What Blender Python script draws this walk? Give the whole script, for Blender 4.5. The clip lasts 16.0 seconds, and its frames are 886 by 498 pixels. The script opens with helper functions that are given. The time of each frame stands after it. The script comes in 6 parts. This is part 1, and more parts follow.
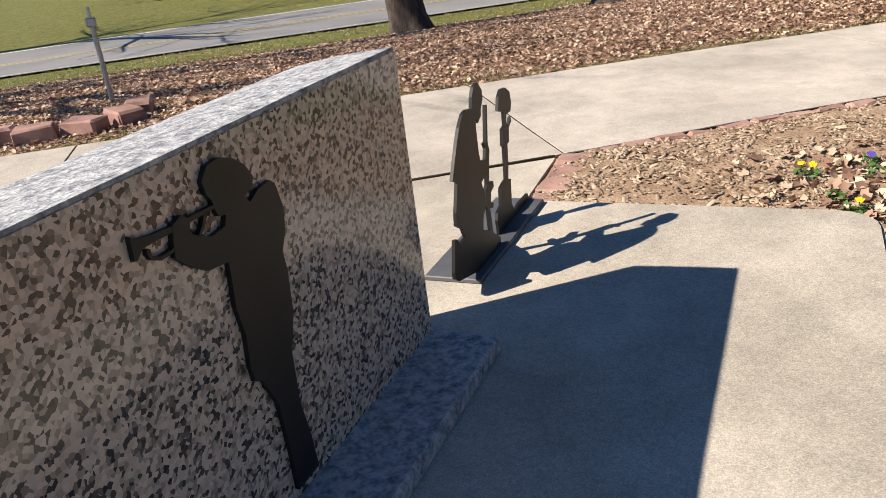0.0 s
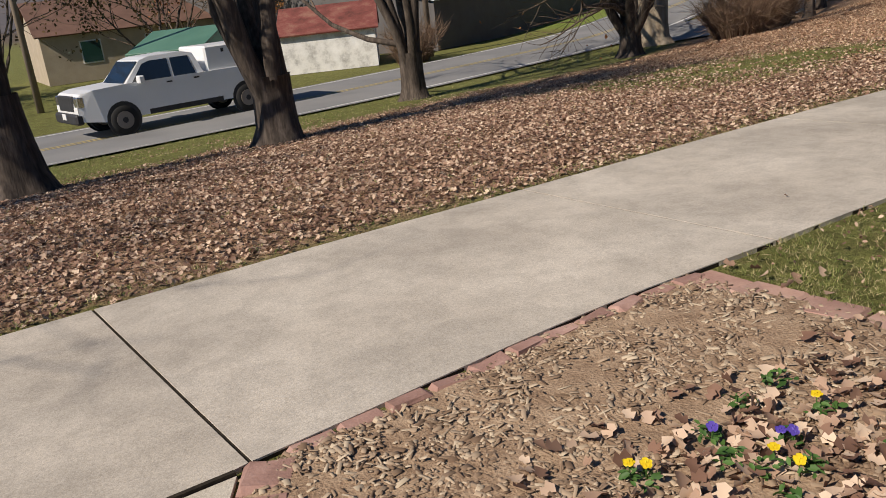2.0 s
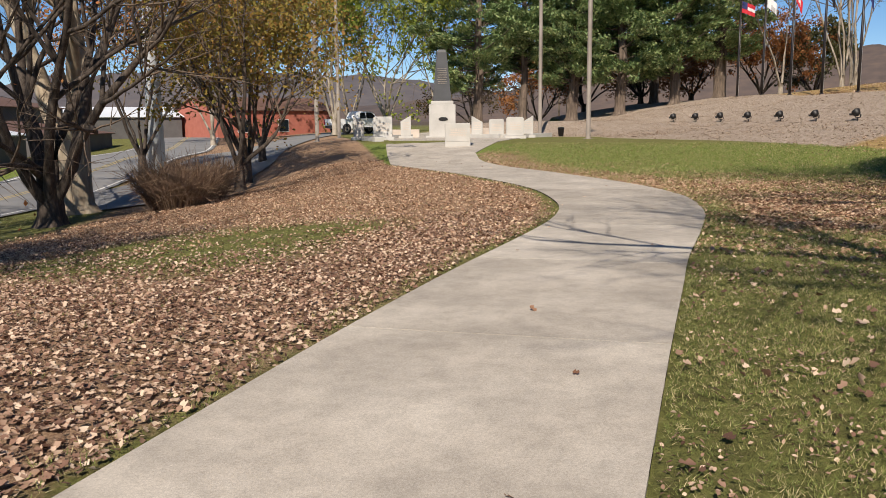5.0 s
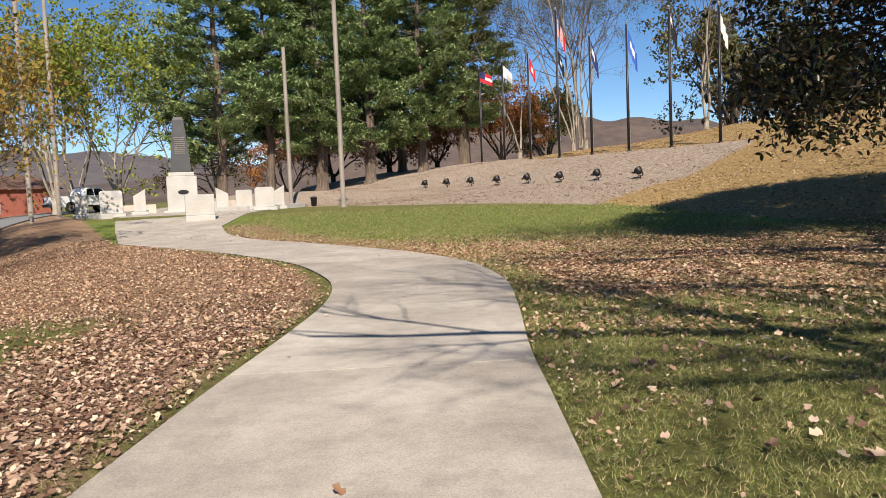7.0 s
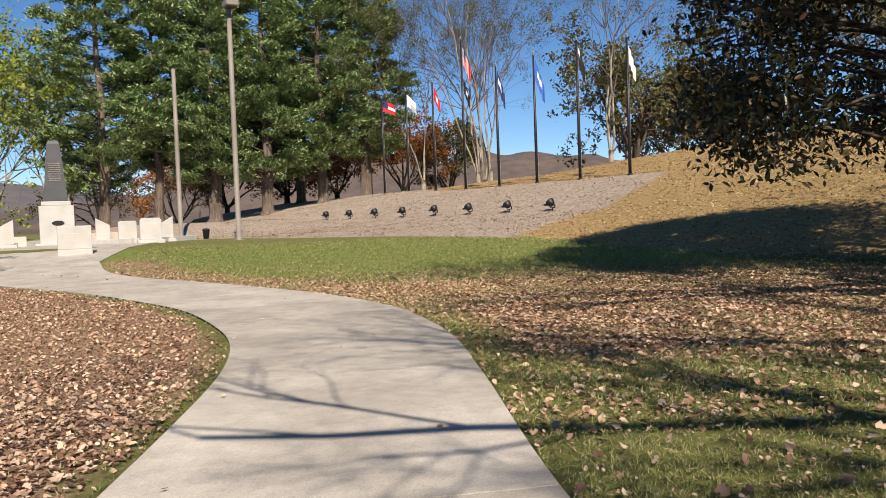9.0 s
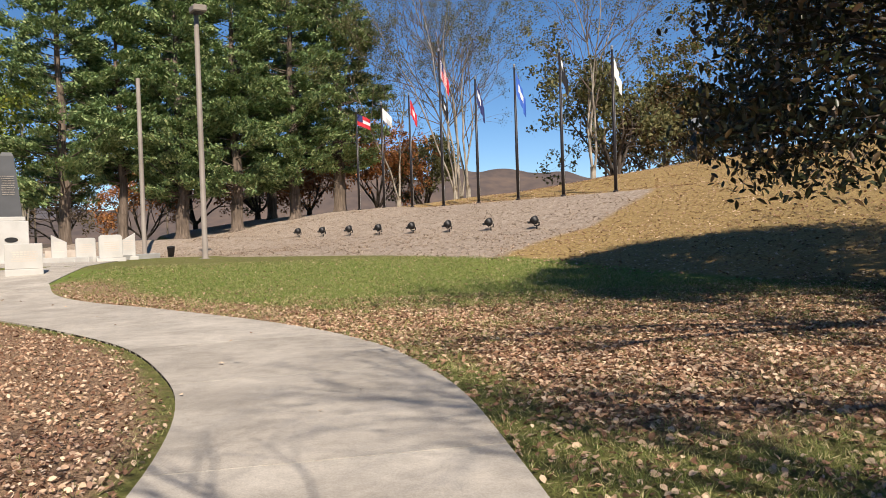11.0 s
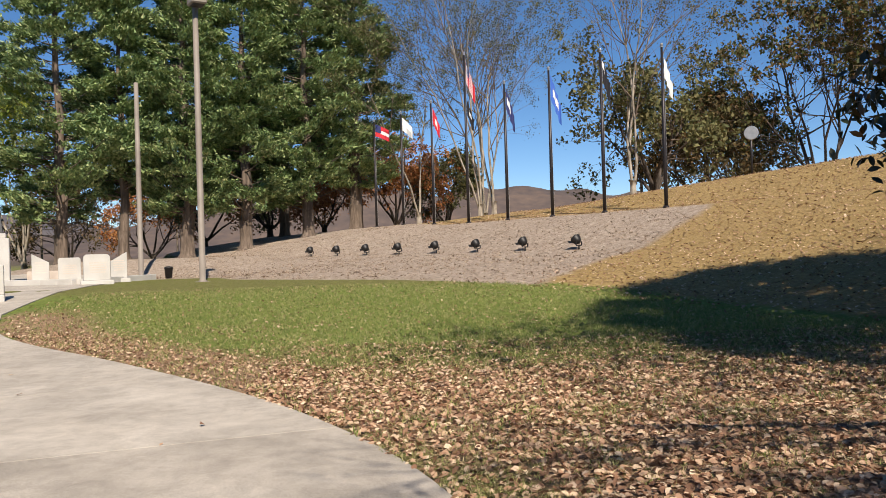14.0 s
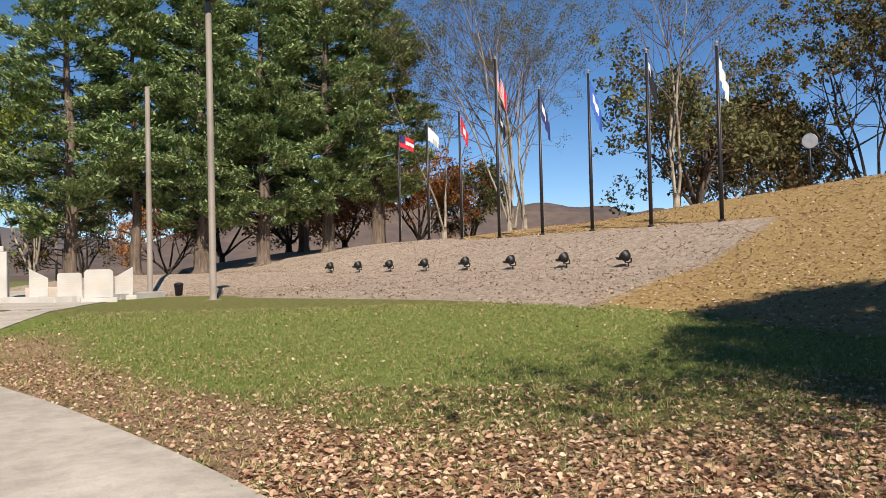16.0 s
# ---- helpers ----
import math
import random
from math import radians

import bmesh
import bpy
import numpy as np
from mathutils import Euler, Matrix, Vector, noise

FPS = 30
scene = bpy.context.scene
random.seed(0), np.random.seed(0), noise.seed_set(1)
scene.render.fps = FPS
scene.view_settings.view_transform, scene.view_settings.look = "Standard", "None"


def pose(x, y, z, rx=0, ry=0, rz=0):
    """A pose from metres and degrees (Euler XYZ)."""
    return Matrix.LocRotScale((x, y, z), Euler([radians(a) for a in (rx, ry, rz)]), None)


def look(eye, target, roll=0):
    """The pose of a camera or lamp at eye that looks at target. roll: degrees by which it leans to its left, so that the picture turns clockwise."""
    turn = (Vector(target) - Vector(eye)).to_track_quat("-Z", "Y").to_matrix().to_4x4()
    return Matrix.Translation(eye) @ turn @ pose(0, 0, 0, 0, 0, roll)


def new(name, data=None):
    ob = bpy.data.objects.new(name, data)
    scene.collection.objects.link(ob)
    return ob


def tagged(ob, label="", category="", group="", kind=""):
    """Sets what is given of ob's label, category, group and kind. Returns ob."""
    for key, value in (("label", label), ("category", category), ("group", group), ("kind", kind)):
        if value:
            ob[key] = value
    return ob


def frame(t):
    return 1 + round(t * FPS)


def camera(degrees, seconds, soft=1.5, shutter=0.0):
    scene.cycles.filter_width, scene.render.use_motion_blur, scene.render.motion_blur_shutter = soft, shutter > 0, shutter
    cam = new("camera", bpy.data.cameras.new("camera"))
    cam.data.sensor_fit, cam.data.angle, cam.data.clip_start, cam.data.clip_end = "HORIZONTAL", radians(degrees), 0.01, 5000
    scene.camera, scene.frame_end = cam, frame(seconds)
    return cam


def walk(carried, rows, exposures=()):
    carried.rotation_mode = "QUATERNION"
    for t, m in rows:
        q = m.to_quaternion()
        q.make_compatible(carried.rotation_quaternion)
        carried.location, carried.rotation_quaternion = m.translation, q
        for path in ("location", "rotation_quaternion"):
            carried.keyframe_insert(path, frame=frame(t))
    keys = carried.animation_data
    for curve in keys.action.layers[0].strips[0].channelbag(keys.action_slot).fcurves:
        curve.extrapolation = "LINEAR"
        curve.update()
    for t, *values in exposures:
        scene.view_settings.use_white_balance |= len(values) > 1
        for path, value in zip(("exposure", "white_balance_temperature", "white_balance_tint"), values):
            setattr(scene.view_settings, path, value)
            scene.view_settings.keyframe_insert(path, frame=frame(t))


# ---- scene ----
EXPOSURE = 0.4
cam = camera(57.0, 16.0, soft=0.9)
PATH = [
    (0, (0.603, -0.635, 1.543), (0.699, 1.201, 0.757), -7.0),
    (0.5, (0.571, -0.236, 1.554), (0.92, 1.568, 0.763), -4.5),
    (1, (0.704, 0.305, 1.593), (1.242, 2.08, 0.843), -5.5),
    (1.5, (0.921, 0.835, 1.607), (1.622, 2.583, 0.934), -6.1),
    (2, (1.152, 1.364, 1.644), (2.022, 3.058, 1.031), -6.4),
    (2.5, (1.301, 1.895, 1.686), (2.379, 3.477, 1.109), -5.4),
    (3, (1.569, 2.437, 1.658), (2.824, 3.903, 1.135), -4.2),
    (3.5, (1.88, 2.947, 1.586), (3.3, 4.278, 1.124), -3.3),
    (4, (2.153, 3.409, 1.535), (3.74, 4.554, 1.123), -2.4),
    (4.5, (2.491, 3.789, 1.512), (4.223, 4.723, 1.154), -1.5),
    (5, (2.812, 4.171, 1.483), (4.65, 4.899, 1.179), -0.5),
    (5.2, (2.979, 4.292, 1.465), (4.848, 4.946, 1.181), -0.6),
    (7.3, (6.009, 5.225, 1.277), (8.003, 5.309, 1.144), -2.3),
    (7.5, (6.241, 5.303, 1.29), (8.237, 5.347, 1.163), -2.2),
    (8, (6.74, 5.413, 1.273), (8.737, 5.384, 1.167), -2.1),
    (8.5, (7.292, 5.507, 1.28), (9.288, 5.434, 1.19), -2.0),
    (9, (7.796, 5.616, 1.298), (9.792, 5.51, 1.222), -2.1),
    (9.5, (8.34, 5.682, 1.308), (10.335, 5.555, 1.245), -2.1),
    (10, (8.835, 5.763, 1.312), (10.828, 5.614, 1.259), -2.1),
    (12.3, (11.275, 5.831, 1.459), (13.266, 5.644, 1.428), -1.8),
    (12.5, (11.606, 5.834, 1.462), (13.598, 5.655, 1.438), -1.9),
    (13, (12.372, 5.82, 1.481), (14.365, 5.655, 1.467), -2.0),
    (13.5, (13.218, 5.834, 1.503), (15.213, 5.683, 1.498), -1.9),
    (14, (14.194, 5.865, 1.521), (16.189, 5.73, 1.527), -1.7),
    (14.5, (14.976, 5.871, 1.535), (16.972, 5.753, 1.551), -1.7),
    (15, (15.667, 5.982, 1.544), (17.664, 5.868, 1.57), -1.5),
    (15.5, (16.472, 6.087, 1.536), (18.469, 5.985, 1.574), -1.6),
    (16, (17.257, 6.206, 1.539), (19.255, 6.116, 1.587), -1.4),
]
walk(cam, [(t, look(eye, target, roll)) for t, eye, target, roll in PATH], exposures=[(0, EXPOSURE + 0.4, 6700, 12), (1, EXPOSURE + 0.3, 6700, 12), (1.5, EXPOSURE - 0.15, 6700, 12), (2, EXPOSURE - 0.28, 6700, 12), (4, EXPOSURE - 0.28, 6700, 12), (5, EXPOSURE - 0.1, 6700, 12), (7.5, EXPOSURE + 0.15, 6700, 12), (16, EXPOSURE + 0.13, 6700, 12)])

# ---- world and sun ----
SHADE_AZ, SUN_EL = radians(11.5), radians(40.0)
world = bpy.data.worlds.new("sky")
scene.world = world
world.use_nodes = True
wn = world.node_tree
sky = wn.nodes.new("ShaderNodeTexSky")
sky.sky_type, sky.sun_disc = "NISHITA", False
sky.sun_elevation, sky.sun_rotation = SUN_EL, radians(90.0) - (SHADE_AZ + math.pi)
sky.altitude, sky.air_density, sky.dust_density, sky.ozone_density = 2500, 0.9, 0.0, 2.6
hs = wn.nodes.new("ShaderNodeHueSaturation")
hs.inputs["Saturation"].default_value = 1.2
wn.links.new(sky.outputs[0], hs.inputs["Color"])
wn.links.new(hs.outputs[0], wn.nodes["Background"].inputs[0])
wn.nodes["Background"].inputs[1].default_value = 0.08
sun = new("sun", bpy.data.lights.new("sun", "SUN"))
sun.data.energy, sun.data.angle, sun.data.color = 5.0, radians(0.53), (1.0, 0.915, 0.79)
sun.matrix_world = look((0, 0, 30), (30 * math.cos(SHADE_AZ), 30 * math.sin(SHADE_AZ), 30 - 30 * math.tan(SUN_EL)))


# ---- materials ----
def material(name, stops, scale=8.0, rough=0.8, bump=0.3, fine=60.0, metal=0.0, per="", stretch=(1, 1, 1), spec=0.4, mottle=0.25, translucent=0.0):
    """A node material: a colour ramp over two sizes of noise in world space; per: 'object' or 'island' shifts each piece's tone."""
    m = bpy.data.materials.new(name)
    m.use_nodes = True
    t = m.node_tree
    b = t.nodes["Principled BSDF"]
    geo = t.nodes.new("ShaderNodeNewGeometry")
    mp = t.nodes.new("ShaderNodeMapping")
    mp.inputs["Scale"].default_value = stretch
    t.links.new(geo.outputs["Position"], mp.inputs[0])
    n1, n2 = t.nodes.new("ShaderNodeTexNoise"), t.nodes.new("ShaderNodeTexNoise")
    for n, s in ((n1, scale), (n2, fine)):
        n.inputs["Scale"].default_value = s
        n.inputs["Detail"].default_value = 5.0
        t.links.new(mp.outputs[0], n.inputs["Vector"])
    mix = t.nodes.new("ShaderNodeMix")
    mix.inputs[0].default_value = mottle
    t.links.new(n1.outputs[0], mix.inputs[2])
    t.links.new(n2.outputs[0], mix.inputs[3])
    value = mix.outputs[0]
    if per:
        r = t.nodes.new("ShaderNodeObjectInfo") if per == "object" else geo
        out = r.outputs["Random"] if per == "object" else geo.outputs["Random Per Island"]
        mix2 = t.nodes.new("ShaderNodeMix")
        mix2.inputs[0].default_value = 0.75 if per == "island" else 0.13
        t.links.new(value, mix2.inputs[2])
        t.links.new(out, mix2.inputs[3])
        value = mix2.outputs[0]
    ramp = t.nodes.new("ShaderNodeValToRGB")
    while len(ramp.color_ramp.elements) < len(stops):
        ramp.color_ramp.elements.new(0.5)
    lo, hi = (0.08, 0.92) if per == "island" else (0.3, 0.7)
    for i, (e, c) in enumerate(zip(ramp.color_ramp.elements, stops)):
        e.position = lo + (hi - lo) * i / max(1, len(stops) - 1)
        e.color = (*c, 1)
    t.links.new(value, ramp.inputs[0])
    t.links.new(ramp.outputs[0], b.inputs["Base Color"])
    b.inputs["Roughness"].default_value, b.inputs["Metallic"].default_value = rough, metal
    b.inputs["Specular IOR Level"].default_value = spec
    if bump:
        bp = t.nodes.new("ShaderNodeBump")
        bp.inputs["Strength"].default_value, bp.inputs["Distance"].default_value = bump, 0.02
        t.links.new(mix.outputs[0], bp.inputs["Height"])
        t.links.new(bp.outputs[0], b.inputs["Normal"])
    if translucent:
        tr = t.nodes.new("ShaderNodeBsdfTranslucent")
        t.links.new(ramp.outputs[0], tr.inputs[0])
        add = t.nodes.new("ShaderNodeMixShader")
        add.inputs[0].default_value = translucent
        t.links.new(b.outputs[0], add.inputs[1])
        t.links.new(tr.outputs[0], add.inputs[2])
        t.links.new(add.outputs[0], t.nodes["Material Output"].inputs[0])
    return m


CONCRETE = material("concrete", [(0.30, 0.268, 0.225), (0.44, 0.393, 0.335), (0.50, 0.452, 0.39), (0.60, 0.547, 0.478)], 1.1, 0.9, 0.16, 150, per="object", mottle=0.5)
PAD_CONCRETE = material("pad concrete", [(0.31, 0.277, 0.225), (0.47, 0.425, 0.357), (0.60, 0.553, 0.47)], 1.6, 0.9, 0.2, 170, mottle=0.55)


def weathered(m, specks, stains):
    """Adds fine aggregate specks and broad, uneven water stains to a material's colour."""
    t = m.node_tree
    b = t.nodes["Principled BSDF"]
    colour = b.inputs["Base Color"].links[0].from_socket
    geo = t.nodes.new("ShaderNodeNewGeometry")
    for scale, detail, lo, hi, depth in ((210, 3, 0.36, 0.62, specks), (70, 4, 0.36, 0.6, specks * 0.7), (0.9, 8, 0.42, 0.58, stains), (5.0, 8, 0.40, 0.56, stains * 0.7)):
        n = t.nodes.new("ShaderNodeTexNoise")
        n.inputs["Scale"].default_value, n.inputs["Detail"].default_value, n.inputs["Roughness"].default_value = scale, detail, 0.65
        t.links.new(geo.outputs["Position"], n.inputs["Vector"])
        r = t.nodes.new("ShaderNodeMapRange")
        r.inputs[1].default_value, r.inputs[2].default_value, r.inputs[3].default_value, r.inputs[4].default_value = lo, hi, 1 - depth, 1 + depth * 0.45
        t.links.new(n.outputs[0], r.inputs[0])
        mul = t.nodes.new("ShaderNodeVectorMath")
        mul.operation = "SCALE"
        t.links.new(colour, mul.inputs[0])
        t.links.new(r.outputs[0], mul.inputs["Scale"])
        colour = mul.outputs[0]
    t.links.new(colour, b.inputs["Base Color"])


weathered(CONCRETE, 0.2, 0.13)
weathered(PAD_CONCRETE, 0.2, 0.12)
ASPHALT = material("asphalt", [(0.16, 0.16, 0.165), (0.21, 0.21, 0.21), (0.25, 0.245, 0.24)], 0.5, 0.9, 0.3, 60)
LINE_WHITE = material("road paint white", [(0.55, 0.55, 0.53), (0.7, 0.7, 0.68)], 6, 0.8, 0.1)
LINE_YELLOW = material("road paint yellow", [(0.36, 0.29, 0.14), (0.45, 0.36, 0.16)], 6, 0.8, 0.1)
BARK = material("bark", [(0.02, 0.015, 0.012), (0.065, 0.05, 0.04), (0.15, 0.12, 0.098)], 9, 0.95, 1.0, 30, stretch=(1, 1, 0.18), mottle=0.4)
PALE_BARK = material("pale bark", [(0.22, 0.17, 0.12), (0.36, 0.29, 0.21), (0.46, 0.4, 0.31)], 5, 0.95, 0.7, 30, stretch=(1, 1, 0.25))
CEDAR_BARK = material("cedar bark", [(0.045, 0.034, 0.027), (0.12, 0.09, 0.068), (0.22, 0.17, 0.135)], 6, 0.95, 0.8, 25, stretch=(1, 1, 0.15))
BIRCH_BARK = material("sycamore bark", [(0.10, 0.08, 0.06), (0.28, 0.24, 0.19), (0.45, 0.40, 0.33)], 3, 0.9, 0.4, 20, stretch=(1, 1, 0.5))
CEDAR_GREEN = material("cedar needles", [(0.045, 0.08, 0.033), (0.145, 0.225, 0.085), (0.25, 0.33, 0.125), (0.42, 0.44, 0.21)], 0.5, 0.8, 0, 5, per="island", translucent=0.15)
MAGNOLIA_LEAF = material("magnolia leaves", [(0.012, 0.018, 0.007), (0.022, 0.03, 0.010), (0.036, 0.04, 0.015), (0.11, 0.055, 0.02)], 0.8, 0.42, 0, 5, per="island", spec=0.5)
YELLOW_LEAF = material("yellowing leaves", [(0.16, 0.15, 0.03), (0.26, 0.21, 0.04), (0.34, 0.22, 0.05), (0.22, 0.10, 0.03)], 0.4, 0.8, 0, 5, per="island", translucent=0.3)
LIME_LEAF = material("lime leaves", [(0.10, 0.15, 0.02), (0.2, 0.25, 0.035), (0.32, 0.3, 0.05)], 0.4, 0.8, 0, 5, per="island", translucent=0.3)
BROWN_LEAF = material("brown oak leaves", [(0.03, 0.03, 0.012), (0.07, 0.055, 0.02), (0.13, 0.075, 0.03), (0.07, 0.06, 0.02)], 0.4, 0.75, 0, 5, per="island", translucent=0.2)
OAK_LEAF = material("dark oak leaves", [(0.03, 0.045, 0.012), (0.07, 0.085, 0.02), (0.12, 0.09, 0.03), (0.20, 0.10, 0.04)], 0.4, 0.75, 0, 5, per="island", translucent=0.2)
RUST_LEAF = material("rust leaves", [(0.22, 0.075, 0.03), (0.36, 0.14, 0.045), (0.48, 0.25, 0.09)], 0.4, 0.8, 0, 5, per="island", translucent=0.2)
OLIVE_LEAF = material("olive leaves", [(0.05, 0.06, 0.02), (0.11, 0.11, 0.04), (0.18, 0.155, 0.065)], 0.4, 0.8, 0, 5, per="island", translucent=0.2)
LITTER = material("fallen leaves", [(0.11, 0.05, 0.03), (0.27, 0.145, 0.085), (0.42, 0.26, 0.165), (0.57, 0.40, 0.27), (0.72, 0.56, 0.40)], 0.8, 0.75, 0, 30, per="island", translucent=0.12)
LITTER_PINK = material("fallen maple leaves", [(0.08, 0.04, 0.027), (0.21, 0.115, 0.078), (0.36, 0.23, 0.16), (0.54, 0.39, 0.285), (0.72, 0.57, 0.43)], 0.8, 0.75, 0, 30, per="island", translucent=0.12)
GRASS_TAN = material("drying lawn grass", [(0.06, 0.085, 0.02), (0.15, 0.19, 0.045), (0.25, 0.285, 0.08), (0.44, 0.38, 0.18), (0.66, 0.55, 0.33)], 1.6, 0.8, 0, 9, per="island", translucent=0.25)
GRASS_BLADE = material("grass blades", [(0.055, 0.09, 0.02), (0.13, 0.19, 0.04), (0.23, 0.28, 0.07), (0.42, 0.37, 0.16), (0.62, 0.51, 0.31)], 1.6, 0.8, 0, 9, per="island", translucent=0.25)
CHIP = material("mulch chips", [(0.13, 0.08, 0.05), (0.24, 0.165, 0.11), (0.36, 0.27, 0.19), (0.50, 0.41, 0.30)], 2, 0.9, 0, 40, per="island")
BRICK_RED = material("red edging block", [(0.22, 0.125, 0.10), (0.34, 0.20, 0.165), (0.46, 0.30, 0.25)], 5, 0.9, 0.5, 70, per="object")
FLAGSTONE = material("pink flagstone", [(0.30, 0.17, 0.14), (0.40, 0.25, 0.20), (0.48, 0.33, 0.27)], 4, 0.9, 0.5, 60, per="object")
WHITE_GRANITE = material("pale grey granite", [(0.36, 0.345, 0.32), (0.45, 0.435, 0.405), (0.52, 0.505, 0.475)], 1.2, 0.6, 0.05, 120, mottle=0.35)
PINK_CURB = material("pinkish concrete kerb", [(0.42, 0.35, 0.29), (0.53, 0.45, 0.38), (0.6, 0.53, 0.46)], 1.5, 0.9, 0.2, 60)
BLACK_GRANITE = material("dark grey slate granite", [(0.035, 0.036, 0.038), (0.06, 0.062, 0.066)], 1.2, 0.45, 0.05, 90)
GALV = material("weathered pole paint", [(0.17, 0.145, 0.12), (0.22, 0.19, 0.16), (0.26, 0.225, 0.195)], 1.2, 0.6, 0.05, 40)
DARK_METAL = material("dark bronze metal", [(0.018, 0.016, 0.017), (0.035, 0.03, 0.032)], 3, 0.4, 0.05, 50, metal=0.4)
STEEL = material("galvanised steel", [(0.32, 0.33, 0.33), (0.42, 0.42, 0.42)], 6, 0.45, 0.05, 60, metal=0.7)
BLACK_PLATE = material("black painted steel plate", [(0.006, 0.006, 0.006), (0.014, 0.013, 0.013)], 8, 0.5, 0.05, 80)
WHITE_PAINT = material("white vehicle paint", [(0.70, 0.71, 0.72), (0.76, 0.77, 0.78)], 1, 0.25, 0, 40, spec=0.6)
RUBBER = material("tyre rubber", [(0.012, 0.012, 0.012), (0.022, 0.022, 0.022)], 8, 0.85, 0.1)
DARK_PLASTIC = material("dark grey trim", [(0.02, 0.02, 0.022), (0.035, 0.035, 0.038)], 8, 0.6, 0.05)
CHROME = material("bright lamp lens", [(0.5, 0.5, 0.5), (0.7, 0.7, 0.7)], 8, 0.15, 0, 40, metal=0.9)
GLASS_DARK = material("tinted window glass", [(0.008, 0.012, 0.016), (0.015, 0.02, 0.026)], 2, 0.06, 0, 30, spec=0.8)
TEAL_METAL = material("teal painted sheet metal", [(0.05, 0.20, 0.15), (0.075, 0.27, 0.20)], 0.8, 0.5, 0.02, 30)
TEAL_ROOF = material("green painted roof metal", [(0.06, 0.15, 0.11), (0.10, 0.21, 0.155)], 0.8, 0.5, 0.02, 30)
DARK_WALL = material("grey block wall", [(0.09, 0.085, 0.085), (0.125, 0.12, 0.118)], 1.2, 0.9, 0.2, 30)
WHITE_ROOF = material("white sheet-metal roof", [(0.62, 0.66, 0.70), (0.76, 0.79, 0.82)], 0.4, 0.45, 0.02, 20)
WHITE_WALL = material("peeling white wall", [(0.36, 0.35, 0.33), (0.68, 0.67, 0.64), (0.80, 0.79, 0.76)], 2.5, 0.9, 0.2, 14)
RED_ROOF = material("rusty red roof", [(0.09, 0.03, 0.022), (0.19, 0.055, 0.045), (0.27, 0.14, 0.10)], 1.6, 0.85, 0.2, 12)
RED_WALL = material("red brick wall", [(0.34, 0.11, 0.08), (0.42, 0.15, 0.11)], 2, 0.9, 0.2, 30)
BROWN_ROOF = material("brown shingle roof", [(0.10, 0.055, 0.04), (0.17, 0.095, 0.07)], 1.5, 0.9, 0.2, 14)
TAN_WALL = material("tan siding", [(0.36, 0.30, 0.22), (0.46, 0.39, 0.30)], 1.5, 0.85, 0.1, 14)
WOOD_POLE = material("wooden utility pole", [(0.16, 0.12, 0.09), (0.26, 0.21, 0.16)], 4, 0.9, 0.4, 30, stretch=(1, 1, 0.2))
CLOTH = {n: material(n + " flag cloth", [c, tuple(min(1, v * 1.15) for v in c)], 2, 0.8, 0, 30, translucent=0.25) for n, c in dict(
    white=(0.72, 0.72, 0.72), red=(0.55, 0.03, 0.045), blue=(0.05, 0.14, 0.52), black=(0.015, 0.015, 0.02), navy=(0.03, 0.04, 0.14), gray=(0.42, 0.42, 0.42)).items()}
PETAL_YELLOW = material("yellow pansy petals", [(0.72, 0.50, 0.01), (0.85, 0.65, 0.02)], 20, 0.6, 0, 60, translucent=0.2)
PETAL_VIOLET = material("violet pansy petals", [(0.07, 0.04, 0.33), (0.14, 0.09, 0.48)], 20, 0.6, 0, 60, translucent=0.2)
PANSY_LEAF = material("pansy leaves", [(0.04, 0.10, 0.02), (0.09, 0.18, 0.04)], 10, 0.6, 0, 60, per="island", translucent=0.15)
TWIG = material("bare twigs", [(0.09, 0.065, 0.045), (0.18, 0.135, 0.10)], 4, 0.9, 0, 20)
BUSH_TWIG = material("brown bush twigs", [(0.10, 0.06, 0.04), (0.19, 0.12, 0.08), (0.27, 0.19, 0.12)], 0.8, 0.9, 0, 20, per="island")


# ---- mesh helpers ----
def raw(name, verts, faces, mat, parent=None, smooth=False):
    me = bpy.data.meshes.new(name)
    me.from_pydata(np.asarray(verts, float).reshape(-1, 3).tolist(), [], faces if isinstance(faces, list) else faces.tolist())
    me.materials.append(mat)
    if smooth:
        me.polygons.foreach_set("use_smooth", [True] * len(me.polygons))
    me.update()
    ob = new(name, me)
    if parent is not None:
        ob.parent = parent
    return ob


def part(name, bm, mat, parent=None, label="", smooth=False):
    me = bpy.data.meshes.new(name)
    bmesh.ops.recalc_face_normals(bm, faces=bm.faces[:])
    bm.to_mesh(me)
    bm.free()
    me.materials.append(mat)
    if smooth:
        me.polygons.foreach_set("use_smooth", [True] * len(me.polygons))
    ob = new(name, me)
    if parent is not None:
        ob.parent = parent
    return tagged(ob, label) if label else ob


def thing(name, m, label, category, group="", kind=""):
    ob = new(name)
    ob.matrix_basis = m
    return tagged(ob, label, category, group, kind)


def box(sx, sy, sz, at=(0, 0, 0), bevel=0.0, bm=None):
    """A box on its base, centred at x and y."""
    bm = bm or bmesh.new()
    made = bmesh.ops.create_cube(bm, size=1.0)["verts"]
    for v in made:
        v.co = Vector((v.co.x * sx + at[0], v.co.y * sy + at[1], (v.co.z + 0.5) * sz + at[2]))
    if bevel:
        edges = {e for v in made for e in v.link_edges}
        bmesh.ops.bevel(bm, geom=list(edges), offset=bevel, segments=1, affect="EDGES")
    return bm


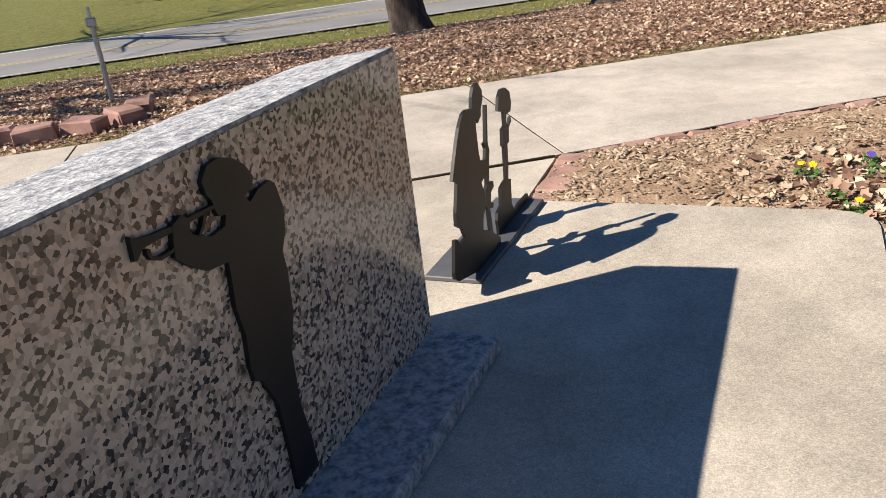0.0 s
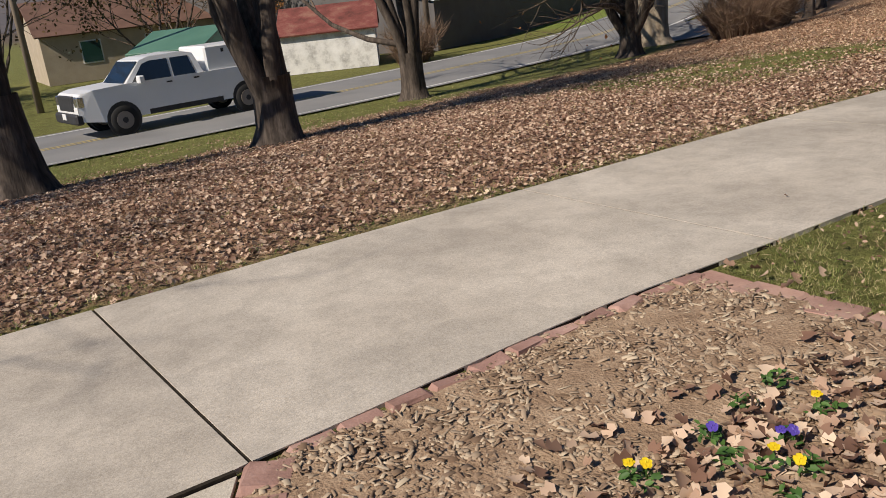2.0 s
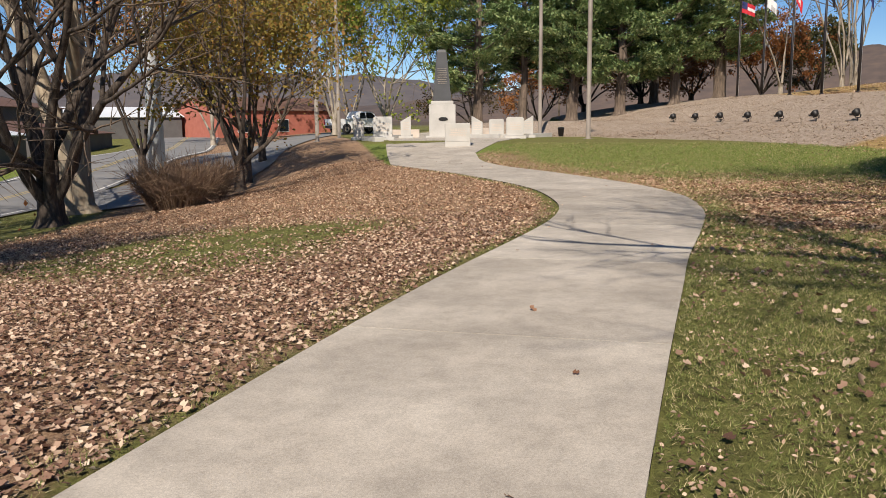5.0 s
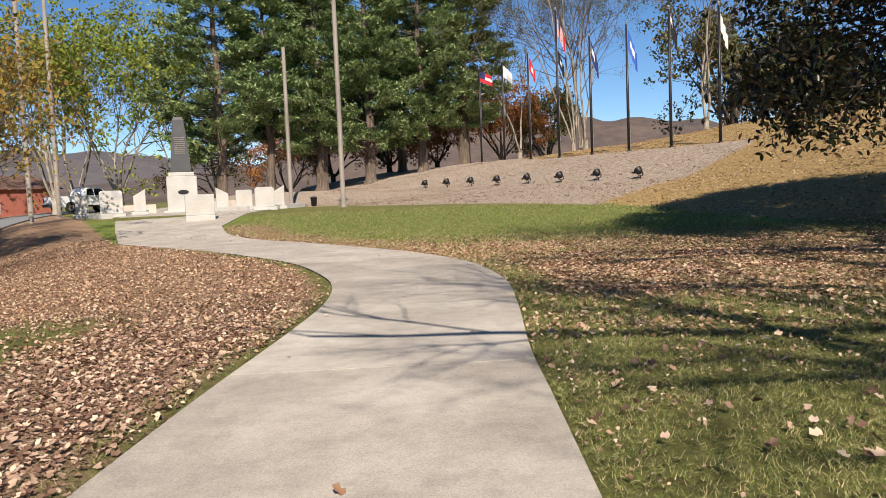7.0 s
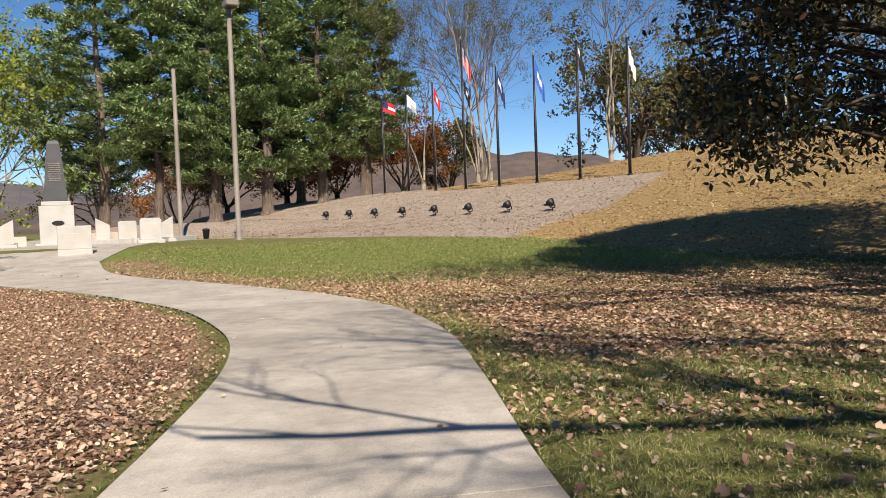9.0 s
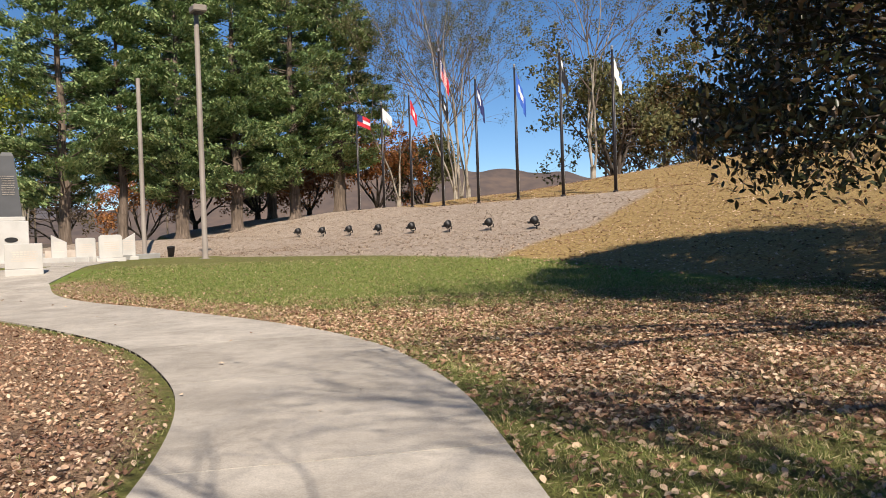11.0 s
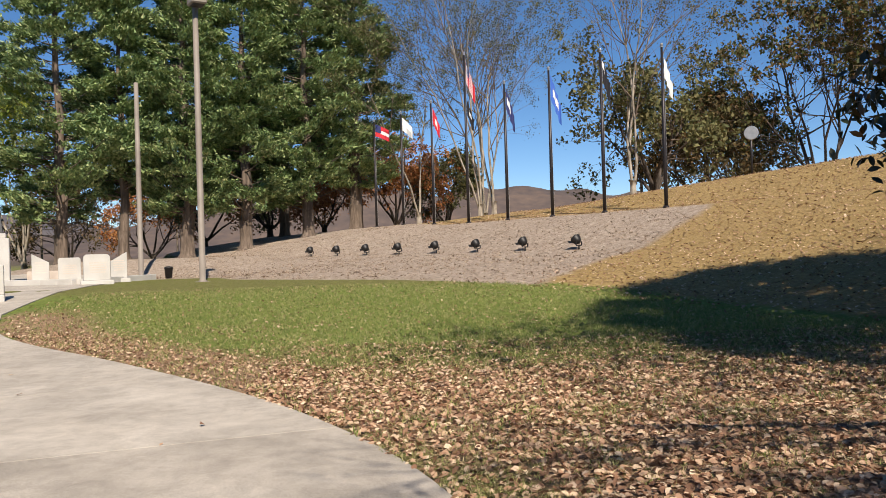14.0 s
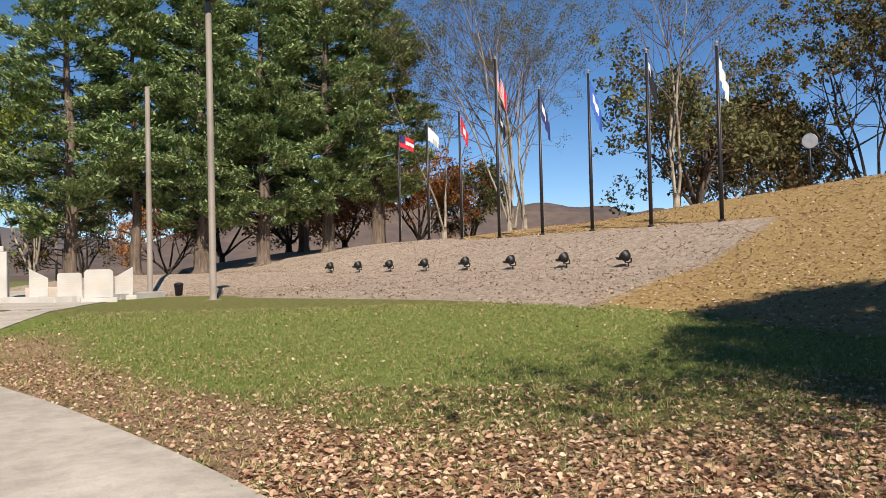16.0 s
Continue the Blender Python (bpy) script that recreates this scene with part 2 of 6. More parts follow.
def prism(outline, depth, bm=None, axis="y"):
    """An outline in x and z, pushed out along y by depth, about its middle; axis 'z': outline in x and y, from z 0 to depth."""
    bm = bm or bmesh.new()
    rings = []
    for s in (-0.5, 0.5):
        rings.append([bm.verts.new((x, s * depth, z) if axis == "y" else (x, z, (s + 0.5) * depth)) for x, z in outline])
    a, b = rings
    n = len(a)
    bm.faces.new(a)
    bm.faces.new(b[::-1])
    for i in range(n):
        bm.faces.new((a[i], b[i], b[(i + 1) % n], a[(i + 1) % n]))
    return bm


def turned(profile, sides=12, bm=None, at=(0, 0, 0)):
    """A surface of revolution about z from (radius, height) pairs."""
    bm = bm or bmesh.new()
    rows = [[bm.verts.new((at[0] + r * math.cos(2 * math.pi * k / sides), at[1] + r * math.sin(2 * math.pi * k / sides), at[2] + z)) for k in range(sides)] for r, z in profile]
    for a, b in zip(rows, rows[1:]):
        for k in range(sides):
            bm.faces.new((a[k], a[(k + 1) % sides], b[(k + 1) % sides], b[k]))
    bm.faces.new(rows[0][::-1])
    bm.faces.new(rows[-1])
    return bm


def tubes(lines, sides=5):
    """Vertices and faces of tapered tubes, each a list of (x, y, z, radius)."""
    verts, faces, base = [], [], 0
    for line in lines:
        p = np.asarray(line, float)
        d = np.gradient(p[:, :3], axis=0)
        d /= np.linalg.norm(d, axis=1)[:, None] + 1e-9
        ref = np.where(np.abs(d[:, 2:3]) > 0.9, np.array([[1.0, 0, 0]]), np.array([[0, 0, 1.0]]))
        u = np.cross(d, ref)
        u /= np.linalg.norm(u, axis=1)[:, None] + 1e-9
        w = np.cross(d, u)
        k = sides if p[0, 3] > 0.02 else 3
        a = np.arange(k) * 2 * np.pi / k
        ring = p[:, None, :3] + p[:, None, 3:4] * (u[:, None] * np.cos(a)[None, :, None] + w[:, None] * np.sin(a)[None, :, None])
        verts.append(ring.reshape(-1, 3))
        for i in range(len(p) - 1):
            for j in range(k):
                q = (j + 1) % k
                faces.append([base + i * k + j, base + i * k + q, base + (i + 1) * k + q, base + (i + 1) * k + j])
        base += len(p) * k
    return np.concatenate(verts), faces


def scattered(name, template, faces, at, rot, size, mat, parent=None, smooth=False):
    """One mesh of many copies of a small template: at (n,3), rot (n,3,3), size (n,) or (n,3)."""
    t = np.asarray(template, float)
    n, k = len(at), len(t)
    size = np.asarray(size, float)
    size = size[:, None, None] if size.ndim == 1 else size[:, None, :]
    v = np.einsum("nij,nkj->nki", rot, t[None] * size) + at[:, None]
    me = bpy.data.meshes.new(name)
    loops = np.concatenate([np.asarray(f) for f in faces])
    lens = np.array([len(f) for f in faces])
    me.vertices.add(n * k)
    me.vertices.foreach_set("co", v.ravel())
    me.loops.add(n * len(loops))
    me.loops.foreach_set("vertex_index", (loops[None] + (np.arange(n) * k)[:, None]).ravel().astype(np.int32))
    me.polygons.add(n * len(faces))
    starts = np.concatenate([[0], np.cumsum(lens)[:-1]])
    me.polygons.foreach_set("loop_start", (starts[None] + (np.arange(n) * len(loops))[:, None]).ravel().astype(np.int32))
    me.polygons.foreach_set("loop_total", np.tile(lens, n).astype(np.int32))
    me.materials.append(mat)
    me.update(calc_edges=True)
    me.validate()
    ob = new(name, me)
    if parent is not None:
        ob.parent = parent
    return ob


def turns(n, rng, tilt):
    """n rotations: any heading, leaning up to tilt radians."""
    yaw, a, b = rng.uniform(0, 2 * np.pi, n), rng.normal(0, tilt, n), rng.normal(0, tilt, n)
    cz, sz, cx, sx, cy, sy = np.cos(yaw), np.sin(yaw), np.cos(a), np.sin(a), np.cos(b), np.sin(b)
    z = np.zeros(n)
    o = z + 1
    rz = np.stack([np.stack([cz, -sz, z], 1), np.stack([sz, cz, z], 1), np.stack([z, z, o], 1)], 1)
    rx = np.stack([np.stack([o, z, z], 1), np.stack([z, cx, -sx], 1), np.stack([z, sx, cx], 1)], 1)
    ry = np.stack([np.stack([cy, z, sy], 1), np.stack([z, o, z], 1), np.stack([-sy, z, cy], 1)], 1)
    return rz @ rx @ ry


# ---- the lie of the land ----
def smooth01(v):
    v = np.clip(v, 0, 1)
    return v * v * (3 - 2 * v)


LEFT_EDGE = [(-14, 5.3), (-6, 5.9), (-0.6, 6.31), (2.8, 6.62), (4.7, 6.75), (7.7, 6.98), (10.4, 7.1), (13, 7.14), (14.9, 7.22), (16.55, 7.46), (18.15, 7.93), (20.55, 8.97), (22.65, 10.35), (25.8, 12.85), (30.0, 16.95)]
RIGHT_EDGE = [(-14, 3.0), (-6, 3.55), (0.4, 3.98), (1.67, 4.15), (3.5, 4.42), (5.0, 4.5), (6.6, 4.6), (8.2, 4.7), (10.5, 4.83), (12.1, 4.92), (14.6, 4.97), (17.0, 5.1), (19.55, 5.6), (21.6, 6.45), (23.75, 7.75), (27.1, 10.25), (29.5, 12.25), (32, 14.1), (35.2, 15.5)]
ROAD_MID = [(-120, -8), (-60, 9), (-25, 19.8), (-8, 23.2), (2, 24.7), (9, 26.1), (15, 27.7), (21, 29.7), (28, 32.6), (40, 38.5), (60, 51), (120, 95)]


def edge(line, x):
    return np.interp(x, [p[0] for p in line], [p[1] for p in line])


# where the slope below the flagpoles begins
FOOT_X, FOOT_Y = [-40, 20, 36.8, 48.7, 60, 90], [-22, -6.2, 0.3, 12.4, 16.5, 26]


def land(x, y):
    """Height of the ground."""
    x, y = np.asarray(x, float), np.asarray(y, float)
    yl = np.where(x < 30, edge(LEFT_EDGE, x), 16.95 + (x - 30) * 0.62)
    north = -(1.32 - 0.37 * smooth01((x - 24) / 10)) * smooth01((y - yl) / (17 - 8 * smooth01((x - 20) / 12)))
    rise = 0.62 * smooth01((x - 29) / 14)
    far_rise = 1.0 * smooth01((x - 54) / 14) * smooth01((34 - y) / 10)
    foot = np.interp(x, FOOT_X, FOOT_Y)
    lamp = np.interp(x, [-40, 20, 37, 45.7, 62.9, 75, 90], [-30, -12.5, -5.4, -1.6, 10.4, 21, 30])
    flag = np.interp(x, [-40, 20, 37, 48.75, 71.3, 90], [-37, -19, -11.5, -6.2, 6.6, 17])
    crest = flag - 7.0
    base = rise + far_rise * smooth01((x - 54) / 10)
    t1 = np.clip((foot - y) / (foot - lamp), 0, 1)
    t2 = np.clip((lamp - y) / (lamp - flag), 0, 1)
    t3 = np.clip((flag - y) / (flag - crest), 0, 1)
    keep = 0.45 + 0.55 * smooth01((x - 5) / 25)
    top = (1.1 + 0.75 * smooth01((62 - x) / 18)) * smooth01(t3) * smooth01((80 - x) / 25)
    start = np.where(x > 54, np.clip(base, 0, 1.4), base)
    mound = ((1.45 - start) * np.where(t1 < 1, t1 ** 1.25, 1.0) + 1.72 * t2 + top) * keep
    back = smooth01((crest - y - 6) / 60)
    z = base + np.where(y < foot, mound, 0.0) * (1 - 0.25 * back) + np.where(y > yl, north, 0.0) * (1 - 0.6 * smooth01((x - 50) / 20))
    bed = smooth01((x - 1.3) / 0.5) * smooth01((4.5 - x) / 0.4) * smooth01((4.25 - y) / 0.3) * smooth01((y + 2.5) / 1.0)
    far = np.hypot(x - 20, y)
    return z + bed * (0.03 - 0.04 * smooth01((2.7 - y) / 0.8)) - 0.02 + 3.0 * smooth01((far - 120) / 500)


def ground_z(x, y):
    return float(land(x, y))


# ---- ground sheet ----
def grown(start, step, growth, count):
    out, s = [], step
    for _ in range(count):
        start += s
        s *= growth
        out.append(start)
    return out


rng = np.random.default_rng(5)
xs = np.array([-v for v in grown(12, 0.6, 1.22, 28)][::-1] + list(np.arange(-12, 82, 0.4)) + grown(82, 0.6, 1.22, 28))
ys = np.array([-v for v in grown(26, 0.6, 1.22, 28)][::-1] + list(np.arange(-26, 46, 0.4)) + grown(46, 0.6, 1.22, 28))
GX, GY = np.meshgrid(xs, ys)
GZ = land(GX, GY)
nx, ny = len(xs), len(ys)
idx = np.arange(nx * ny).reshape(ny, nx)
quads = np.stack([idx[:-1, :-1], idx[:-1, 1:], idx[1:, 1:], idx[1:, :-1]], -1).reshape(-1, 4)


def litter_cover(x, y):
    """How thickly fallen leaves lie, 0 to 1."""
    yl = np.where(x < 30, edge(LEFT_EDGE, x), 16.95 + (x - 30) * 0.62)
    yr = edge(RIGHT_EDGE, np.minimum(x, 35))
    d = y - yl
    north = (y > yl) * smooth01(d / 0.5 + 0.2) * smooth01((9.2 + 0.42 * np.clip(x, 0, 12) - d) / 2.5) * (0.95 - 0.80 * smooth01((x - 8.5) / 2.5) * smooth01((17 - x) / 3) * smooth01((d - 1.2) / 2) * smooth01((8.5 - d) / 2))
    s = yr - y
    band = smooth01((x - 13.5) / 2.5) * smooth01((28 - x) / 6) * smooth01((s - 0.2) / 0.8) * smooth01((15 - s) / 5)
    fringe = smooth01((x - 17) / 5) * smooth01((3.4 - s) / 2.2) * smooth01((38 - x) / 4)
    south = (y < yr) * np.maximum(0.2, np.maximum(0.88 * band, 0.8 * fringe))
    hill = (y < yr) * 0.25 * smooth01((x - 30) / 10)
    return np.clip(np.where(y > yl, north, np.maximum(south, hill)), 0, 1)


def bank_cover(x, y):
    """Bare mulched bank between the lawn and the flagpoles."""
    foot = np.interp(x, FOOT_X, FOOT_Y)
    right = smooth01((x - 38.5 - 0.9 * (0.3 - y)) / 1.6)
    flag = np.interp(x, [-40, 20, 37, 48.75, 71.3, 90], [-37, -19, -11.5, -6.2, 6.6, 17])
    right = right * smooth01((y - flag + 0.6) / 1.2)
    main = smooth01((foot - y + 0.3) / 0.8) * np.where(y < foot + 1, right, 0) * smooth01((95 - x) / 10)
    return np.maximum(main, smooth01((x - 52.5) / 1.5) * smooth01((31 - y) / 5) * smooth01((80 - x) / 4) * (y > foot - 2))


ground = raw("ground", np.stack([GX, GY, GZ], -1), quads, CONCRETE, smooth=True)
tagged(ground, "autumn lawn with fallen leaves and a mulched bank", "ground", kind="structure")
gm = bpy.data.materials.new("lawn, leaf litter and mulch")
gm.use_nodes = True
for key, val in (("litter", litter_cover(GX, GY)), ("bank", bank_cover(GX, GY)),
                 ("dry", smooth01((np.interp(GX, FOOT_X, FOOT_Y) + 0.3 - GY) / 1.8) * smooth01((GX - 20) / 8)),
                 ("lush", smooth01((GX - 25) / 6) * smooth01((42 - GX) / 5) * 0.95),
                 ("woods", smooth01((np.hypot(GX - 20, GY) - 160) / 120))):
    a = ground.data.attributes.new(key, "FLOAT", "POINT")
    a.data.foreach_set("value", val.ravel().astype(np.float32))
t = gm.node_tree
bsdf = t.nodes["Principled BSDF"]
bsdf.inputs["Roughness"].default_value = 0.95
bsdf.inputs["Specular IOR Level"].default_value = 0.15
geo = t.nodes.new("ShaderNodeNewGeometry")


def noise_node(scale, detail=5.0, rough=0.6):
    n = t.nodes.new("ShaderNodeTexNoise")
    n.inputs["Scale"].default_value, n.inputs["Detail"].default_value, n.inputs["Roughness"].default_value = scale, detail, rough
    t.links.new(geo.outputs["Position"], n.inputs["Vector"])
    return n.outputs[0]


def ramp_node(value, stops, lo=0.3, hi=0.7):
    r = t.nodes.new("ShaderNodeValToRGB")
    while len(r.color_ramp.elements) < len(stops):
        r.color_ramp.elements.new(0.5)
    for i, (e, c) in enumerate(zip(r.color_ramp.elements, stops)):
        e.position, e.color = lo + (hi - lo) * i / (len(stops) - 1), (*c, 1)
    t.links.new(value, r.inputs[0])
    return r.outputs[0]


def maths(op, a, b):
    n = t.nodes.new("ShaderNodeMath")
    n.operation = op
    n.use_clamp = op != "MULTIPLY_ADD"
    for i, v in enumerate((a, b)):
        if isinstance(v, (int, float)):
            n.inputs[i].default_value = v
        else:
            t.links.new(v, n.inputs[i])
    return n.outputs[0]


def blend(f, a, b):
    n = t.nodes.new("ShaderNodeMix")
    n.data_type = "RGBA"
    t.links.new(f, n.inputs[0])
    t.links.new(a, n.inputs[6])
    t.links.new(b, n.inputs[7])
    return n.outputs[2]


def attr(name):
    n = t.nodes.new("ShaderNodeAttribute")
    n.attribute_name = name
    return n.outputs["Fac"]


def patchy(cover, scale, gain=3.0):
    """A ragged mask: cover, broken up by noise."""
    n = maths("MULTIPLY", noise_node(scale, 6.0, 0.7), 1.0)
    s = t.nodes.new("ShaderNodeMath")
    s.operation = "ADD"
    t.links.new(cover, s.inputs[0])
    t.links.new(n, s.inputs[1])
    m = t.nodes.new("ShaderNodeMapRange")
    m.inputs[1].default_value, m.inputs[2].default_value = 1.0 - 0.5 / gain, 1.0 + 0.5 / gain
    t.links.new(s.outputs[0], m.inputs[0])
    return m.outputs[0]


lush = ramp_node(noise_node(7.0, 10.0, 0.85), [(0.06, 0.065, 0.02), (0.125, 0.165, 0.035), (0.20, 0.25, 0.06), (0.36, 0.33, 0.14)])
grass = ramp_node(noise_node(5.0, 12.0, 0.85), [(0.05, 0.042, 0.02), (0.125, 0.12, 0.04), (0.19, 0.20, 0.06), (0.40, 0.32, 0.16)])
grass = blend(patchy(attr("lush"), 0.8), grass, lush)
dry = ramp_node(noise_node(6.0, 12.0, 0.88), [(0.10, 0.07, 0.03), (0.26, 0.178, 0.075), (0.41, 0.29, 0.125), (0.60, 0.45, 0.23)])
leafy = ramp_node(noise_node(32.0, 6.0, 0.8), [(0.07, 0.042, 0.028), (0.24, 0.15, 0.095), (0.42, 0.28, 0.18), (0.60, 0.44, 0.29)])
bare = ramp_node(noise_node(4.5, 14.0, 0.9), [(0.11, 0.085, 0.065), (0.28, 0.22, 0.17), (0.43, 0.352, 0.285), (0.66, 0.56, 0.46)], 0.36, 0.64)
woods = ramp_node(noise_node(0.06, 8.0, 0.8), [(0.06, 0.05, 0.04), (0.11, 0.085, 0.065), (0.16, 0.12, 0.08)])
colour = blend(patchy(attr("dry"), 1.5), grass, dry)
colour = blend(patchy(attr("litter"), 9.0, 2.0), colour, leafy)
colour = blend(patchy(attr("bank"), 1.2, 2.0), colour, bare)
colour = blend(attr("woods"), colour, woods)
t.links.new(colour, bsdf.inputs["Base Color"])
bp = t.nodes.new("ShaderNodeBump")
bp.inputs["Strength"].default_value, bp.inputs["Distance"].default_value = 0.9, 0.05
t.links.new(noise_node(22.0, 6.0, 0.8), bp.inputs["Height"])
t.links.new(bp.outputs[0], bsdf.inputs["Normal"])
ground.data.materials[0] = gm


# ---- distant hills ----
def hill(name, radius, az0, az1, height, seed, mat, label):
    n = 160
    az = np.radians(np.linspace(az0, az1, n))
    s = np.array([noise.fractal((a * 3.0 + seed, seed, 0), 1.0, 2.0, 6) for a in az])
    ends = smooth01(np.linspace(0, 1, n) / 0.4) * smooth01(np.linspace(1, 0, n) / 0.4)
    h = height * (1 + 0.45 * s) * (0.2 + 0.8 * ends) + 3
    rows = []
    for f, rr in ((0.0, 0.80), (0.45, 0.88), (0.8, 0.95), (1.0, 1.0), (0.6, 1.15)):
        rows.append(np.stack([radius * rr * np.cos(az), radius * rr * np.sin(az), h * f * (1 + 0.04 * np.sin(az * 90 + f * 9))], 1))
    v = np.concatenate(rows)
    f = [[r * n + i, r * n + i + 1, (r + 1) * n + i + 1, (r + 1) * n + i] for r in range(4) for i in range(n - 1)]
    return tagged(raw(name, v, f, mat, smooth=True), label, "hill", kind="structure")


HILL_WOODS = material("autumn woods on a far hill", [(0.055, 0.045, 0.045), (0.10, 0.075, 0.065), (0.15, 0.105, 0.08)], 0.02, 1.0, 0.8, 0.12, mottle=0.5)
# distance haze is painted into the ridge colour: greyer and bluer than HILL_WOODS
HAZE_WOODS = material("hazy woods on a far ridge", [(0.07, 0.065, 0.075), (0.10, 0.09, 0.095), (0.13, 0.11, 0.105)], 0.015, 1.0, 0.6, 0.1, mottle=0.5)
hill("backdrop", 620, -40, 30, 42, 3.1, HILL_WOODS, "wooded autumn hill on the skyline")
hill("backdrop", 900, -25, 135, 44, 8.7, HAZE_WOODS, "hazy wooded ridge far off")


# ---- concrete path, pad and plaza ----
def ribbon(a, b, x0, x1, thick=0.10, lift=0.03):
    """A slab between the lines a and b (paired points), on the land."""
    bm = bmesh.new()
    rows = []
    for p, q in zip(a, b):
        top, low = [], []
        for k in range(5):
            f = k / 4
            x, y = p[0] + (q[0] - p[0]) * f, p[1] + (q[1] - p[1]) * f
            z = ground_z(x, y) + lift
            top.append(bm.verts.new((x, y, z)))
            low.append(bm.verts.new((x, y, z - thick)))
        rows.append((top, low))
    for (t0, l0), (t1, l1) in zip(rows, rows[1:]):
        for k in range(4):
            bm.faces.new((t0[k], t0[k + 1], t1[k + 1], t1[k]))
        bm.faces.new((t0[0], t1[0], l1[0], l0[0]))
        bm.faces.new((t0[4], l0[4], l1[4], t1[4]))
    for tt, ll in (rows[0], rows[-1]):
        for k in range(4):
            bm.faces.new((tt[k], tt[k + 1], ll[k + 1], ll[k]))
    return bm


def curve(line, step=0.25):
    """The line rounded (Catmull-Rom) and cut into even steps."""
    p = np.asarray(line, float)
    q = np.vstack([2 * p[0] - p[1], p, 2 * p[-1] - p[-2]])
    out = []
    for i in range(1, len(q) - 2):
        for u in np.linspace(0, 1, 12, endpoint=False):
            out.append(0.5 * (2 * q[i] + (q[i + 1] - q[i - 1]) * u + (2 * q[i - 1] - 5 * q[i] + 4 * q[i + 1] - q[i + 2]) * u * u + (3 * q[i] - q[i - 1] - 3 * q[i + 1] + q[i + 2]) * u ** 3))
    out = np.vstack(out + [p[-1]])
    s = np.concatenate([[0], np.cumsum(np.linalg.norm(np.diff(out, axis=0), axis=1))])
    return out, s


LC, LS = curve(LEFT_EDGE)
RC, RS = curve(RIGHT_EDGE)


def across(u):
    """The two edge points of the path at share u of its length."""
    return ([np.interp(u * LS[-1], LS, LC[:, k]) for k in (0, 1)], [np.interp(u * RS[-1], RS, RC[:, k]) for k in (0, 1)])


def share(line, s, x):
    return np.interp(x, line[:, 0], s) / s[-1]


path = thing("pavement", Matrix(), "pale concrete footpath curving between lawns", "path", kind="structure")
JOINTS_L = [-14, -11.9, -8.6, -5.3, -1.95, 1.37, 4.69, 8.0, 11.3, 14.6, 17.75, 20.6, 23.2, 26.2, 30.0]
JOINTS_R = [-14, -11.7, -8.4, -5.0, -1.65, 1.67, 4.97, 8.3, 11.6, 14.9, 18.3, 21.4, 25.1, 29.8, 35.2]
for j in range(len(JOINTS_L) - 1):
    ul = np.linspace(share(LC, LS, JOINTS_L[j]), share(LC, LS, JOINTS_L[j + 1]), 11) * LS[-1]
    ur = np.linspace(share(RC, RS, JOINTS_R[j]), share(RC, RS, JOINTS_R[j + 1]), 11) * RS[-1]
    gap = 0.009
    ul[0] += gap; ul[-1] -= gap; ur[0] += gap; ur[-1] -= gap
    a = [(np.interp(v, LS, LC[:, 0]), np.interp(v, LS, LC[:, 1])) for v in ul]
    b = [(np.interp(v, RS, RC[:, 0]), np.interp(v, RS, RC[:, 1])) for v in ur]
    part("slab", ribbon(a, b, 0, 0), CONCRETE, path)

CRACK = material("dark joint filler", [(0.018, 0.015, 0.012), (0.045, 0.036, 0.027)], 20, 0.95, 0.3, 60, spec=0.1)
us = np.linspace(0.02, 0.99, 120)
part("joint_filler", ribbon([across(u)[0] for u in us], [across(u)[1] for u in us], 0, 0, 0.05, 0.024), CRACK, path)

# the plaza round the memorial
plaza_a = [(30.02, 16.98), (34.0, 19.0), (38.5, 21.2), (43.5, 23.4), (47.5, 27.5), (54, 31), (60, 31)]
plaza_b = [(35.2, 15.52), (37.8, 15.9), (41.0, 16.4), (45.5, 17.0), (51, 17.6), (57, 20.5), (61, 24)]
plaza = part("slab", ribbon(plaza_a, plaza_b, 0, 0), CONCRETE, path)

# the raised pad under the granite wall, and the concrete apron it stands on: U along the wall, V away from it
U, V = Vector((0.468, 0.884, 0)), Vector((0.884, -0.468, 0))
PAD0, PAD_Z = Vector((1.04, 2.94, 0)), 0.235
apron = [(p.x, p.y) for p in (PAD0, PAD0 - U * 5.4, PAD0 - U * 5.4 - V * 5.0)] + [(-6.0, 3.52), (1.60, 4.09), (1.22, 3.29)]
bm = prism(apron, 0.16, axis="z")
bmesh.ops.translate(bm, verts=bm.verts[:], vec=(0, 0, -0.145))
tagged(part("pavement", bm, PAD_CONCRETE), "pale concrete apron between the footpath and the raised pad", "pavement", kind="structure")
seam_a = [(-6.0 + 7.6 * k / 6, 3.525 + 0.57 * k / 6) for k in range(7)]
part("joint_filler", ribbon(seam_a, [(x - 0.003, y + 0.024) for x, y in seam_a], 0, 0, 0.03, 0.039), CRACK, path)
corner = [PAD0 + V * (1.62 - 0.16 * (1 - math.sin(a))) - U * 0.16 * (1 - math.cos(a)) for a in (0, 0.4, 0.8, 1.2, math.pi / 2)]
pad = [(p.x, p.y) for p in [PAD0 - V * 0.1] + corner + [PAD0 - U * 5.4 + V * 1.62, PAD0 - U * 5.4 - V * 0.1]]
bm = prism(pad, PAD_Z + 0.15, axis="z")
bmesh.ops.translate(bm, verts=bm.verts[:], vec=(0, 0, -0.15))
bmesh.ops.bevel(bm, geom=[e for e in bm.edges if abs(e.verts[0].co.z - e.verts[1].co.z) < 0.01 and e.verts[0].co.z > 0], offset=0.012, segments=2, affect="EDGES")
tagged(part("pavement", bm, PAD_CONCRETE), "pale sunlit raised concrete pad in front of the granite wall", "pavement", kind="structure")


